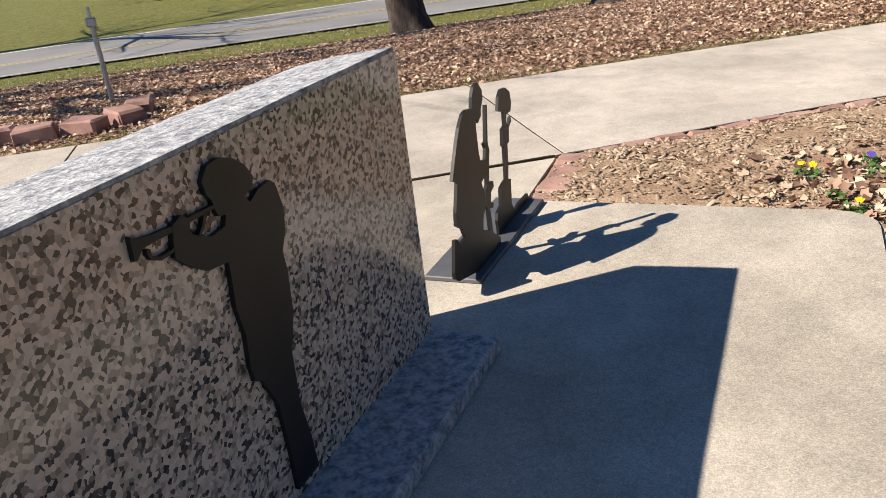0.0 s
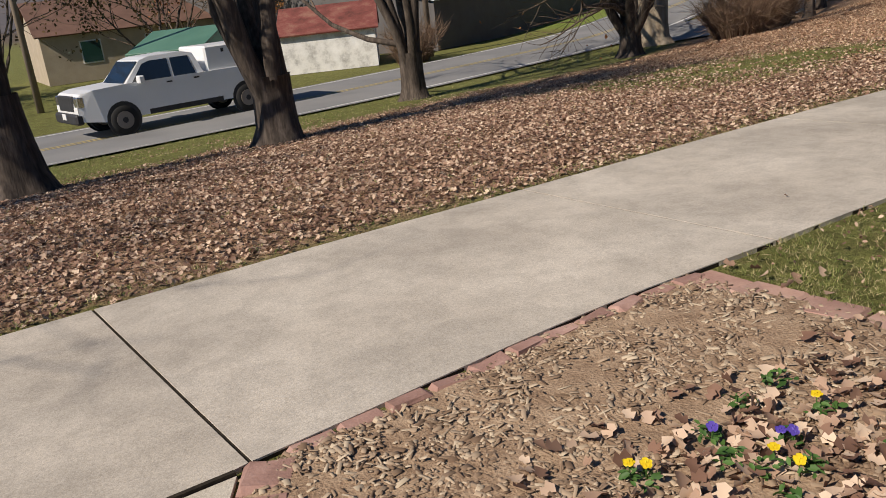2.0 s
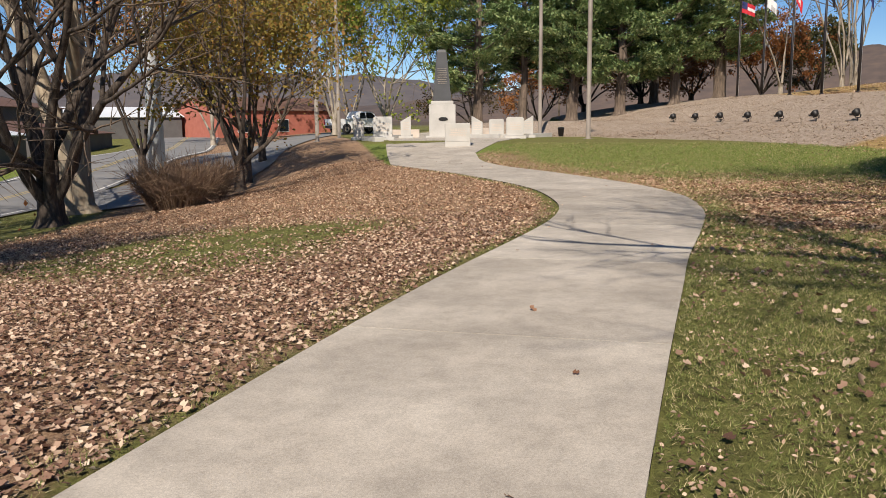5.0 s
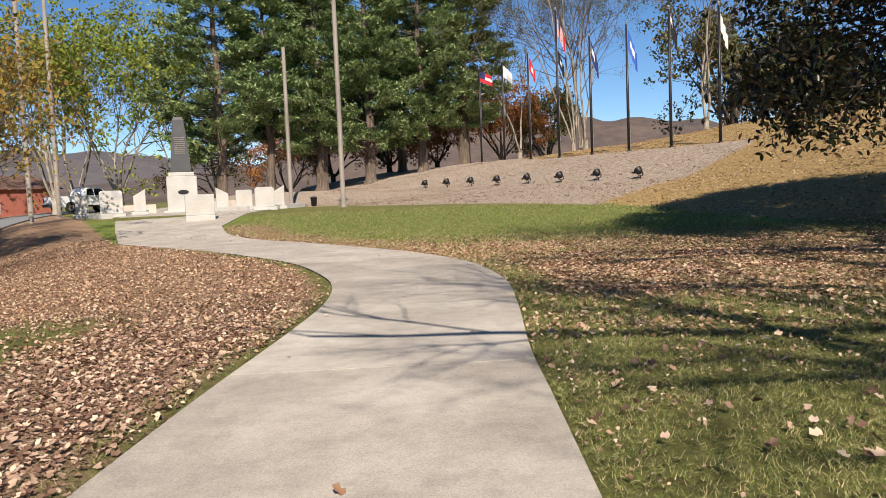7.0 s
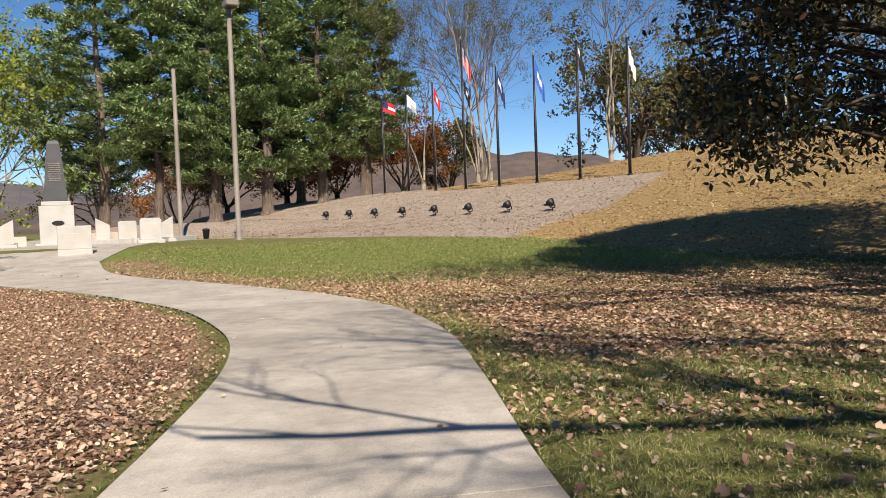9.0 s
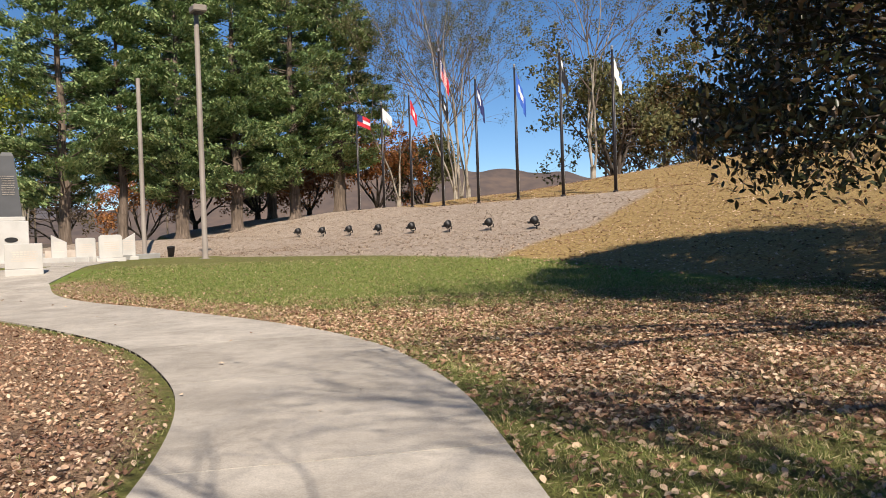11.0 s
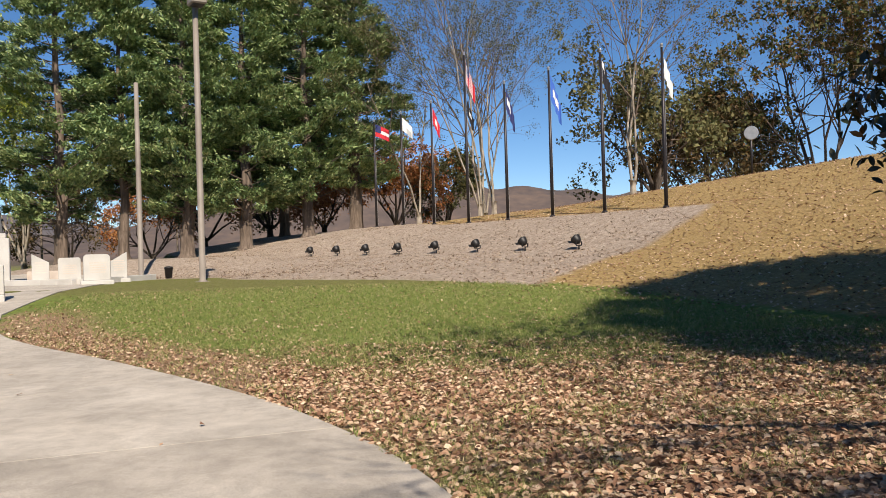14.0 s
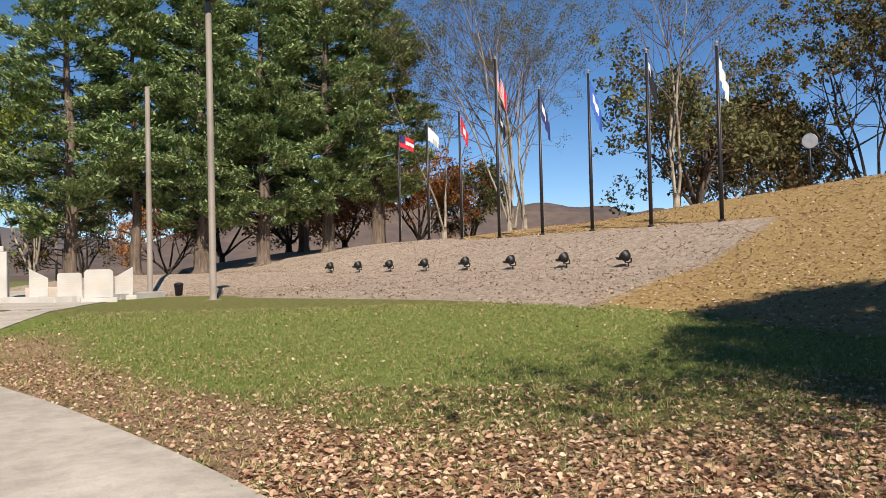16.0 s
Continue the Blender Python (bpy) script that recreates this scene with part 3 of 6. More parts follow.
# ---- road ----
def strip(line, offset, width, lift, name, mat, label, dash=0.0):
    c, s = curve(line)
    ss = np.arange(0, s[-1], 1.0)
    p = np.stack([np.interp(ss, s, c[:, 0]), np.interp(ss, s, c[:, 1])], 1)
    d = np.gradient(p, axis=0)
    d /= np.linalg.norm(d, axis=1)[:, None]
    nrm = np.stack([-d[:, 1], d[:, 0]], 1)
    rows = [p + nrm * (offset + width * (f - 0.5)) for f in (0, 0.33, 0.67, 1)]
    v = np.concatenate([np.column_stack([r, np.maximum(land(r[:, 0], r[:, 1]), 0 * r[:, 0] - 5) + lift]) for r in rows])
    n = len(p)
    f = [[k * n + i, k * n + i + 1, (k + 1) * n + i + 1, (k + 1) * n + i] for k in range(3) for i in range(n - 1)]
    return tagged(raw(name, v, f, mat, smooth=True), label, "road", kind="structure")


road = strip(ROAD_MID, 0, 6.4, 0.05, "road", ASPHALT, "grey two-lane asphalt road")
strip(ROAD_MID, -2.9, 0.12, 0.056, "trim", LINE_WHITE, "white edge line on the road")
strip(ROAD_MID, 2.9, 0.12, 0.056, "trim", LINE_WHITE, "white edge line on the road")
strip(ROAD_MID, 0.12, 0.11, 0.056, "trim", LINE_YELLOW, "faded yellow centre line on the road")
strip(ROAD_MID, -0.12, 0.11, 0.056, "trim", LINE_YELLOW, "faded yellow centre line on the road")
strip([(23.5, 27.2), (28, 26.6), (33, 27.6), (40, 31), (50, 35.5), (64, 40), (90, 46)], 0, 5.5, 0.06, "road", ASPHALT, "grey asphalt lane leading up to the parking place")


# ---- trees ----
def grow(lines, p, d, length, radius, level, rng, spread, lift, kids, tips):
    """One branch as a bent tapered line; its side branches follow to the given level."""
    n = max(4, int(length / (0.35 if level else 0.25)))
    n = min(n, 9)
    step = length / n
    d = np.asarray(d, float)
    p = np.asarray(p, float)
    line = [(*p, radius)]
    spots = []
    for i in range(1, n + 1):
        d = d + rng.normal(0, 0.10, 3) + np.array([0, 0, lift])
        d /= np.linalg.norm(d)
        p = p + d * step
        line.append((*p, radius * (1 - 0.72 * i / n)))
        spots.append((p.copy(), d.copy(), radius * (1 - 0.72 * i / n), i / n))
    lines.setdefault(level, []).append(line)
    tips.append((p.copy(), level))
    if level < len(kids):
        for k in range(kids[level]):
            q, dd, rr, f = spots[int(rng.uniform(0.25, 1.0) * (n - 1) + 0.5)]
            side = np.cross(dd, rng.normal(0, 1, 3))
            side /= np.linalg.norm(side) + 1e-9
            a = spread * rng.uniform(0.6, 1.3)
            nd = dd * math.cos(a) + side * math.sin(a)
            grow(lines, q, nd, length * rng.uniform(0.42, 0.7) * (1.15 - 0.4 * f), max(0.006, rr * 0.62), level + 1, rng, spread, lift * 0.8, kids, tips)


def flared(x, y, z, r, h, lean, rng, sides=18):
    """A furrowed trunk with root flare."""
    verts, faces = [], []
    prof = [(-0.15, 1.75), (0.0, 1.55), (0.12, 1.28), (0.35, 1.08), (0.8, 1.0), (1.2, 1.0), (h, 1.05)]
    ph = rng.uniform(0, 6, 3)
    for i, (t, f) in enumerate(prof):
        zz = t if i < 4 else min(t, h)
        for k in range(sides):
            a = 2 * math.pi * k / sides
            rad = r * f * (1 + 0.10 * math.sin(5 * a + ph[0]) + (0.12 if f > 1.1 else 0.03) * math.sin(3 * a + ph[1]) + 0.04 * (k % 2))
            verts.append((x + lean[0] * zz + rad * math.cos(a), y + lean[1] * zz + rad * math.sin(a), z + zz))
    for i in range(len(prof) - 1):
        for k in range(sides):
            q = (k + 1) % sides
            faces.append([i * sides + k, i * sides + q, (i + 1) * sides + q, (i + 1) * sides + k])
    return verts, faces


LEAF = [(0, -0.5, 0), (0.32, -0.1, 0.06), (0, 0.5, 0.02), (-0.32, -0.1, 0.06)]
LEAF_F = [[0, 1, 2, 3]]


def leaves_at(name, tips, count, size, radius, mat, parent, rng, droop=0.8):
    at = np.array([q for q, _ in tips])
    pick = rng.integers(0, len(at), count)
    pos = at[pick] + rng.normal(0, radius, (count, 3))
    return scattered(name, LEAF, LEAF_F, pos, turns(count, rng, droop), rng.uniform(0.6, 1.3, count) * size, mat, parent)


def bare_tree(x, y, seed, height, r, stems, label, bark=BARK, fork=1.3, kids=(9, 7, 5), spread=0.75, leaves=0, leaf_mat=None, leaf_size=0.12, name="maple_tree", group="", limbs_low=0, lean=(0, 0), splay=0.45, lift=0.05, arms=()):
    rg = np.random.default_rng(seed)
    z = ground_z(x, y) - 0.03
    tree = thing(name, Matrix.Translation((x, y, z)), label, "tree", group)
    v, f = flared(0, 0, 0, r, fork, lean, rg)
    raw("trunk", v, f, bark, tree, True)
    lines, tips = {}, []
    for s in range(stems):
        a = 2 * math.pi * (s + rg.uniform(-0.3, 0.3)) / stems
        tilt = splay * rg.uniform(0.35, 1.2) * (0.25 if s == 0 else 1.0)
        d = np.array([math.cos(a) * math.sin(tilt), math.sin(a) * math.sin(tilt), math.cos(tilt)])
        off = 0.45 * r
        grow(lines, (lean[0] * fork + off * math.cos(a), lean[1] * fork + off * math.sin(a), fork - 0.35), d, (height - fork) * rg.uniform(0.7, 0.95), r * rg.uniform(0.42, 0.62), 0, rg, spread, lift, kids, tips)
    for s in range(limbs_low):
        a = rg.uniform(0, 2 * math.pi)
        grow(lines, (0, 0, fork + rg.uniform(0, 0.9)), (math.cos(a), math.sin(a), 0.25), height * 0.45, r * 0.3, 1, rg, spread, 0.02, kids, tips)
    for h, az, length, rad in arms:
        lines.setdefault(0, []).append([(0, 0, fork - 0.3, r * 0.8), (0.05, 0.02, 0.5 * (fork + h), r * 0.6), (0, 0, h, rad)])
        flat, ends = {}, []
        grow(flat, (0, 0, h), (math.cos(radians(az)), math.sin(radians(az)), 0.0), length, rad, 0, rg, 0.6, 0.0, kids, ends)
        tips += [(np.array([q[0], q[1], h + 0.22 * abs(q[2] - h)]), level) for q, level in ends]
        for k in flat:
            lines.setdefault(k, []).extend([[(p[0], p[1], h + 0.22 * abs(p[2] - h), p[3]) for p in l] for l in flat[k]])
    limbs = lines.get(0, []) + [l for l in lines.get(1, []) if l[0][3] > 0.05]
    small = [l for k in lines for l in lines[k] if k > 1 or (k == 1 and l[0][3] <= 0.05)]
    v, f = tubes(limbs, 8)
    raw("branching", v, f, bark, tree, True)
    if small:
        v, f = tubes(small, 4)
        raw("crown", v, f, TWIG, tree, True)
    if leaves:
        leaves_at("foliage", [q for q in tips if q[1] >= 1], leaves, leaf_size, 0.25, leaf_mat, tree, rg)
    return tree


ROW = "maples along the road"
bare_tree(1.3, 14.5, 11, 10.5, 0.31, 4, "bare maple with dark furrowed bark and a forked trunk", fork=1.5, kids=(10, 8, 5), leaves=260, leaf_mat=RUST_LEAF, group=ROW, lean=(-0.12, 0.0))
bare_tree(5.3, 15.1, 12, 10.5, 0.33, 5, "bare maple with several thick dark stems", fork=1.2, kids=(10, 8, 5), leaves=260, leaf_mat=RUST_LEAF, group=ROW)
bare_tree(11.3, 21.8, 13, 12.0, 0.30, 5, "bare maple with dark stems and low side limbs", fork=1.3, kids=(10, 8, 5), leaves=260, leaf_mat=RUST_LEAF, group=ROW, limbs_low=1)
bare_tree(19.6, 22.4, 14, 11.5, 0.32, 8, "spreading bare maple with a dense fan of limbs", fork=1.0, kids=(9, 8, 6), leaves=700, leaf_mat=RUST_LEAF, group=ROW, limbs_low=2, splay=0.55)
bare_tree(23.0, 25.0, 15, 15, 0.52, 3, "large pale-barked tree behind the maples", bark=PALE_BARK, fork=2.6, kids=(6, 5, 4), name="tree", leaves=200, leaf_mat=RUST_LEAF)
bare_tree(3.9, -0.6, 16, 12.0, 0.28, 6, "bare maple whose branches throw shadows on the path", fork=3.2, kids=(7, 6, 4), splay=0.62, lift=0.03)
bare_tree(-11.5, 26.5, 20, 10.5, 0.32, 4, "bare maple with dark furrowed bark across the road", fork=1.6, kids=(8, 6, 4), group=ROW)
bare_tree(-8.5, 10.4, 21, 11.0, 0.30, 6, "bare maple with spreading limbs over the leaf-strewn bank", fork=2.0, kids=(8, 7, 4), splay=0.7, group=ROW)
bare_tree(6.8, -2.2, 22, 11.0, 0.26, 4, "bare maple at the edge of the lawn", fork=2.8, kids=(6, 5, 3), splay=0.6, lift=0.03, arms=[(5.2, 92, 8.0, 0.12), (6.6, 72, 6.5, 0.09)])
bare_tree(12.5, -4.0, 17, 13.0, 0.32, 7, "bare maple standing beside the lawn", fork=3.0, kids=(7, 6, 3), splay=0.7, lift=0.03, leaves=700, leaf_mat=BROWN_LEAF, leaf_size=0.09, arms=[(5.5, 75, 7.0, 0.13), (7.0, 100, 7.0, 0.12), (8.5, 60, 6.0, 0.1)])
bare_tree(16.5, -7.5, 18, 13.0, 0.32, 7, "half-bare oak standing beside the lawn", fork=3.0, kids=(7, 6, 2), splay=0.7, lift=0.03, leaves=6500, leaf_mat=BROWN_LEAF, leaf_size=0.18, name="tree", arms=[(6.0, 80, 8.0, 0.14), (8.0, 95, 8.0, 0.13), (9.5, 70, 7.0, 0.11)])

for tx, ty, sd, hh, mt, lb in [(-4.5, 43, 91, 7, OLIVE_LEAF, "small olive-leaved tree behind the road"), (1.5, 44, 92, 8, BROWN_LEAF, "bushy brown tree beside the carport"), (9.5, 46, 93, 8, BROWN_LEAF, "bare-topped brown tree behind the carport"),
                               (14.5, 47, 94, 7, RUST_LEAF, "thin tree in russet leaf behind the block shed"), (-9, 40, 95, 7, OLIVE_LEAF, "small evergreen tree behind the road")]:
    bare_tree(tx, ty, sd, hh, 0.16, 6, lb, fork=0.7, kids=(7, 5), leaves=3500, leaf_mat=mt, leaf_size=0.2, name="tree", splay=0.8, spread=0.85)

# young trees in yellow leaf by the lane
for k, (tx, ty, sd, hh, mat_, lb) in enumerate([
        (27.5, 21.8, 21, 7.5, YELLOW_LEAF, "small tree in rust and yellow leaf"), (30.0, 23.2, 22, 7.0, YELLOW_LEAF, "small tree in bright yellow leaf"),
        (37.0, 27.2, 23, 8.0, YELLOW_LEAF, "small tree in yellowing leaf"), (33.5, 31.5, 24, 9.0, RUST_LEAF, "tree in brown autumn leaf"),
        (62, 37, 25, 12, LIME_LEAF, "tree in lime-green leaf behind the memorial"), (70, 36, 26, 13, LIME_LEAF, "tall thin tree with sparse yellow-green leaves"),
        (78, 44, 27, 16, LIME_LEAF, "tall thin tree with sparse pale leaves"), (58, 46, 28, 12, YELLOW_LEAF, "tree in brown and yellow leaf"), (84, 36, 29, 17, LIME_LEAF, "tall thin tree with sparse pale leaves")]):
    big = tx > 50
    bare_tree(tx, ty, sd, hh, 0.16 if not big else 0.2, 5, lb, fork=1.3, kids=(7, 5, 2), leaves=(5500 if not big else 6500), leaf_mat=mat_, leaf_size=0.17 if not big else 0.32, name="tree", splay=0.6 if not big else 0.4,
              bark=BARK if not big else BIRCH_BARK, spread=0.8)


def cedar(x, y, seed, height, r, crown_r, low, label, mat=CEDAR_GREEN, bark=CEDAR_BARK, sprays=66000, dead=14):
    rg = np.random.default_rng(seed)
    z = ground_z(x, y) - 0.05
    tree = thing("cedar_tree", Matrix.Translation((x, y, z)), label, "tree", "evergreens on the bank")
    v, f = flared(0, 0, 0, r, 2.0, (0, 0), rg, 14)
    raw("trunk", v, f, bark, tree, True)
    lines, sp, sd = [], [], []
    top = [(0, 0, 1.6, r * 1.0)]
    for i in range(1, 9):
        h = 1.6 + (height - 1.6) * i / 8
        top.append((rg.normal(0, 0.12), rg.normal(0, 0.12), h, r * (1 - 0.93 * i / 8)))
    lines.append(top)
    nb = 150
    for b in range(nb):
        f0 = (b + rg.uniform(0, 1)) / nb
        h = low + (height - low) * f0
        a = rg.uniform(0, 2 * math.pi)
        reach = crown_r * (1 - f0) ** 0.62 * (0.55 + 0.45 * min(1, f0 / 0.15)) * rg.uniform(0.6, 1.15) + 0.25
        bx, by = math.cos(a), math.sin(a)
        sag = rg.uniform(-0.10, 0.28)
        ln = []
        for k in range(5):
            u = k / 4
            ln.append((bx * reach * u, by * reach * u, h + reach * (sag * u + 0.18 * u * u), 0.05 * (1 - 0.8 * u) * (1.3 - f0)))
        lines.append(ln)
        m = int(sprays / nb * (0.4 + 1.2 * reach / crown_r))
        nc = 7
        cu = rg.uniform(0.35, 1.05, nc) ** 0.8
        cs = rg.normal(0, 1, nc) * 0.30 * reach * (1.15 - 0.75 * cu)
        pick = rg.integers(0, nc, m)
        u, side = cu[pick], cs[pick]
        px = bx * reach * u - by * side + rg.normal(0, 0.24, m)
        py = by * reach * u + bx * side + rg.normal(0, 0.24, m)
        pz = h + reach * (sag * u + 0.18 * u * u) + rg.normal(0, 0.13, m) - 0.12 * np.abs(side)
        sp.append(np.stack([px, py, pz], 1))
        sd.append(np.stack([bx + rg.normal(0, 0.55, m), by + rg.normal(0, 0.55, m), rg.normal(0.45, 0.4, m)], 1))
    for b in range(dead):
        a = rg.uniform(0, 2 * math.pi)
        h = rg.uniform(1.6, low + 1.0)
        L = rg.uniform(1.2, 2.8)
        lines.append([(math.cos(a) * L * u, math.sin(a) * L * u, h + L * (0.35 * u + rg.normal(0, 0.03)), 0.045 * (1 - 0.8 * u)) for u in (0, 0.33, 0.66, 1)])
    v, f = tubes(lines, 6)
    raw("branching", v, f, bark, tree, True)
    sp, sd = np.concatenate(sp), np.concatenate(sd)
    sd /= np.linalg.norm(sd, axis=1)[:, None]
    ref = rg.normal(0, 1, sd.shape) * 0.5 + np.array([0, 0, 1.0])
    xx = np.cross(sd, ref)
    xx /= np.linalg.norm(xx, axis=1)[:, None]
    rot = np.stack([xx, sd, np.cross(xx, sd)], 2)
    SPRAY = [(0.24, -0.35, 0.03), (0, 0.65, 0), (-0.24, -0.35, -0.03)]
    scattered("foliage", SPRAY, [[0, 1, 2]], sp, rot, rg.uniform(0.5, 1.3, len(sp)) * 0.29, mat, tree)
    return tree


for k, (tx, ty, hh, rr, cr, lo, lb) in enumerate([
        (68.7, 27.0, 23, 0.40, 5.6, 2.6, "tall dark-green cedar with low spreading dead limbs"), (70.5, 23.6, 20, 0.34, 4.2, 4.2, "tall cedar with a bare pale lower trunk"),
        (71.5, 19.6, 22, 0.45, 5.2, 2.8, "tall dark-green cedar with dense drooping sprays"), (72.5, 15.8, 22, 0.42, 5.0, 2.6, "tall dark-green cedar with bronzed lower sprays"),
        (74.5, 11.6, 23, 0.40, 5.2, 2.4, "tall dark-green cedar with a pale trunk"), (77.0, 8.2, 22, 0.5, 5.2, 3.2, "tall dark-green cedar with a thick twin trunk"),
        (82.0, 22.0, 23, 0.4, 5.0, 4.0, "tall dark-green cedar with dense drooping sprays"), (84.0, 14.5, 24, 0.4, 5.0, 4.0, "tall dark-green cedar with dense drooping sprays")]):
    cedar(tx, ty, 40 + k, hh, rr, cr, lo, lb, CEDAR_GREEN)

# thin pale trees on the crest behind the flags
for k, (tx, ty, sd, hh, st, lb) in enumerate([
        (76.5, 3.4, 51, 17, 2, "slender pale-barked tree with sparse olive leaves"), (72.0, -0.8, 52, 19, 4, "clump of slender pale-barked stems with sparse leaves"),
        (70.5, -1.6, 53, 16, 2, "slender pale-barked tree with sparse olive leaves"), (60.5, -8.4, 54, 17, 3, "slender pale-barked tree with sparse olive leaves"), (79, -2, 55, 18, 3, "slender pale-barked tree behind the crest")]):
    bare_tree(tx, ty, sd, hh, 0.17, st, lb, bark=BIRCH_BARK, fork=1.2, kids=(10, 6), spread=0.7, leaves=13000, leaf_mat=OLIVE_LEAF, leaf_size=0.115, name="tree", splay=0.22, lift=0.03)

# rounder trees along the skyline
for k, (tx, ty, sd, hh, m_, lb) in enumerate([
        (66.0, -11.5, 61, 9.5, OLIVE_LEAF, "round tree in olive and brown leaf on the crest"), (71, -16.5, 62, 7.0, BROWN_LEAF, "bushy brown tree on the crest"),
        (70.0, -25.0, 63, 16, OAK_LEAF, "tall dark oak in brown and olive leaf on the hill"), (60.0, -27.5, 64, 17, OAK_LEAF, "large oak in dark brown leaf on the hill"),
        (95, 12, 65, 7, RUST_LEAF, "low tree in rust-red leaf"), (93, 17, 66, 7, RUST_LEAF, "low tree in rust-orange leaf"), (90, 5, 67, 8, RUST_LEAF, "low tree in russet leaf"),
        (100, 30, 58, 9, RUST_LEAF, "low tree in russet leaf behind the cedars"), (97, 24, 59, 9, OLIVE_LEAF, "low olive-brown tree behind the cedars"), (104, 40, 60, 9, BROWN_LEAF, "low brown tree beyond the lane"), (94, 0, 68, 7, OLIVE_LEAF, "low rounded olive-green tree"), (78, -22.5, 69, 9, OAK_LEAF, "round olive-brown tree on the hill")]):
    bare_tree(tx, ty, sd, hh, 0.25, 6, lb, fork=1.2, kids=(7, 6), leaves=14000 if m_ is OAK_LEAF else 9000, leaf_mat=m_, leaf_size=0.28, name="tree", splay=0.5 if m_ is OAK_LEAF else 0.85, spread=0.85, lift=0.04)


def magnolia(x, y, seed=71):
    rg = np.random.default_rng(seed)
    z = ground_z(x, y)
    tree = thing("magnolia_tree", Matrix.Translation((x, y, z)), "dense dark-green magnolia with bronze-backed leathery leaves", "tree")
    v, f = flared(0, 0, 0, 0.28, 2.0, (0, 0), rg)
    raw("trunk", v, f, BARK, tree, True)
    lines, tips = {}, []
    for b in range(170):
        f0 = (b + rg.uniform(0, 1)) / 170
        h = 2.5 + 9.0 * f0
        a = rg.uniform(0, 2 * math.pi)
        reach = (4.9 * (1 - f0 ** 2.2) ** 0.5) * rg.uniform(0.82, 1.0) + 0.25
        c, s = math.cos(a), math.sin(a)
        grow(lines, (0.6 * reach * c, 0.6 * reach * s, h + 0.05 * reach), (c, s, 0.12 + 0.4 * f0 - 0.25 * (f0 < 0.2)), 0.36 * reach, 0.035, 0, rg, 0.8, 0.0, (5, 3), tips)
        lines[0].append([(0, 0, h - 0.15 * reach, 0.06), (0.6 * reach * c, 0.6 * reach * s, h + 0.05 * reach, 0.035)])
    lines[0].append([(0, 0, 1.8, 0.27), (0.05, 0, 4, 0.2), (0, 0.05, 7, 0.12), (0, 0, 11.2, 0.03)])
    keep = lambda p: math.hypot(p[0], p[1]) < 5.2 and p[2] > 1.75 + 0.1 * math.sin(5 * math.atan2(p[1], p[0]))
    lines = {k: [l for l in lines[k] if keep(l[-1])] for k in lines}
    tips = [q for q in tips if keep(q[0])]
    # one long limb reaching towards the path
    grow(lines, (0.3, 3.2, 2.7), (0.22, 1.0, -0.02), 2.0, 0.035, 1, rg, 0.45, 0.01, (4, 3), tips)
    v, f = tubes([l for k in lines for l in lines[k]], 4)
    raw("branching", v, f, BARK, tree, True)
    at = np.array([q for q, l in tips])
    n = 66000
    pos = at[rg.integers(0, len(at), n)] + rg.normal(0, 0.24, (n, 3))
    pos[: n // 3, :2] *= rg.uniform(0.5, 1.0, (n // 3, 1))
    pos = pos[pos[:, 2] > 1.6]
    n = len(pos)
    shape = [(0, -0.5, 0), (0.2, -0.15, 0.05), (0.17, 0.2, 0.05), (0, 0.5, -0.03), (-0.17, 0.2, 0.05), (-0.2, -0.15, 0.05)]
    scattered("foliage", shape, [[0, 1, 2, 3], [0, 3, 4, 5]], pos, turns(n, rg, 0.8), rg.uniform(0.7, 1.2, n) * 0.18, MAGNOLIA_LEAF, tree)
    return tree


magnolia(21.5, -4.75)


def bush(x, y, w, h, seed, label, n=2600):
    rg = np.random.default_rng(seed)
    b = thing("bush", Matrix.Translation((x, y, ground_z(x, y) - 0.03)), label, "bush")
    lines = []
    for k in range(n // 6):
        a, rad = rg.uniform(0, 2 * math.pi), math.sqrt(rg.uniform(0, 1)) * w * 0.33
        out = rg.uniform(0.2, 0.75)
        top = h * rg.uniform(0.6, 1.05) * (1 - 0.25 * (rad / (0.33 * w)) ** 2)
        bx, by = math.cos(a), math.sin(a)
        base = [(bx * (rad + out * top * u), by * (rad + out * top * u), top * u ** 0.85, 0.012 * (1.1 - u)) for u in (0, 0.35, 0.7, 1)]
        lines.append(base)
        for j in range(5):
            q = base[rg.integers(1, 4)]
            e = rg.normal(0, 0.25, 3) + np.array([bx * 0.15, by * 0.15, 0.3])
            lines.append([(*q[:3], 0.007), tuple(np.array(q[:3]) + 0.5 * e) + (0.006,), tuple(np.array(q[:3]) + e) + (0.003,)])
    v, f = tubes(lines, 3)
    raw("crown", v, f, BUSH_TWIG, b)
    return b


bush(22.4, 20.4, 2.4, 1.15, 81, "bare brown twiggy bush beside the lane", 3000)
bush(24.6, 21.2, 1.9, 1.1, 82, "smaller tan twiggy bush beside the lane", 2600)
bush(-1.2, 35.5, 3.4, 1.9, 83, "reddish bare bush across the road", 1600)
bush(17.0, 33.0, 2.0, 1.5, 84, "weedy bush against a wire fence", 1800)


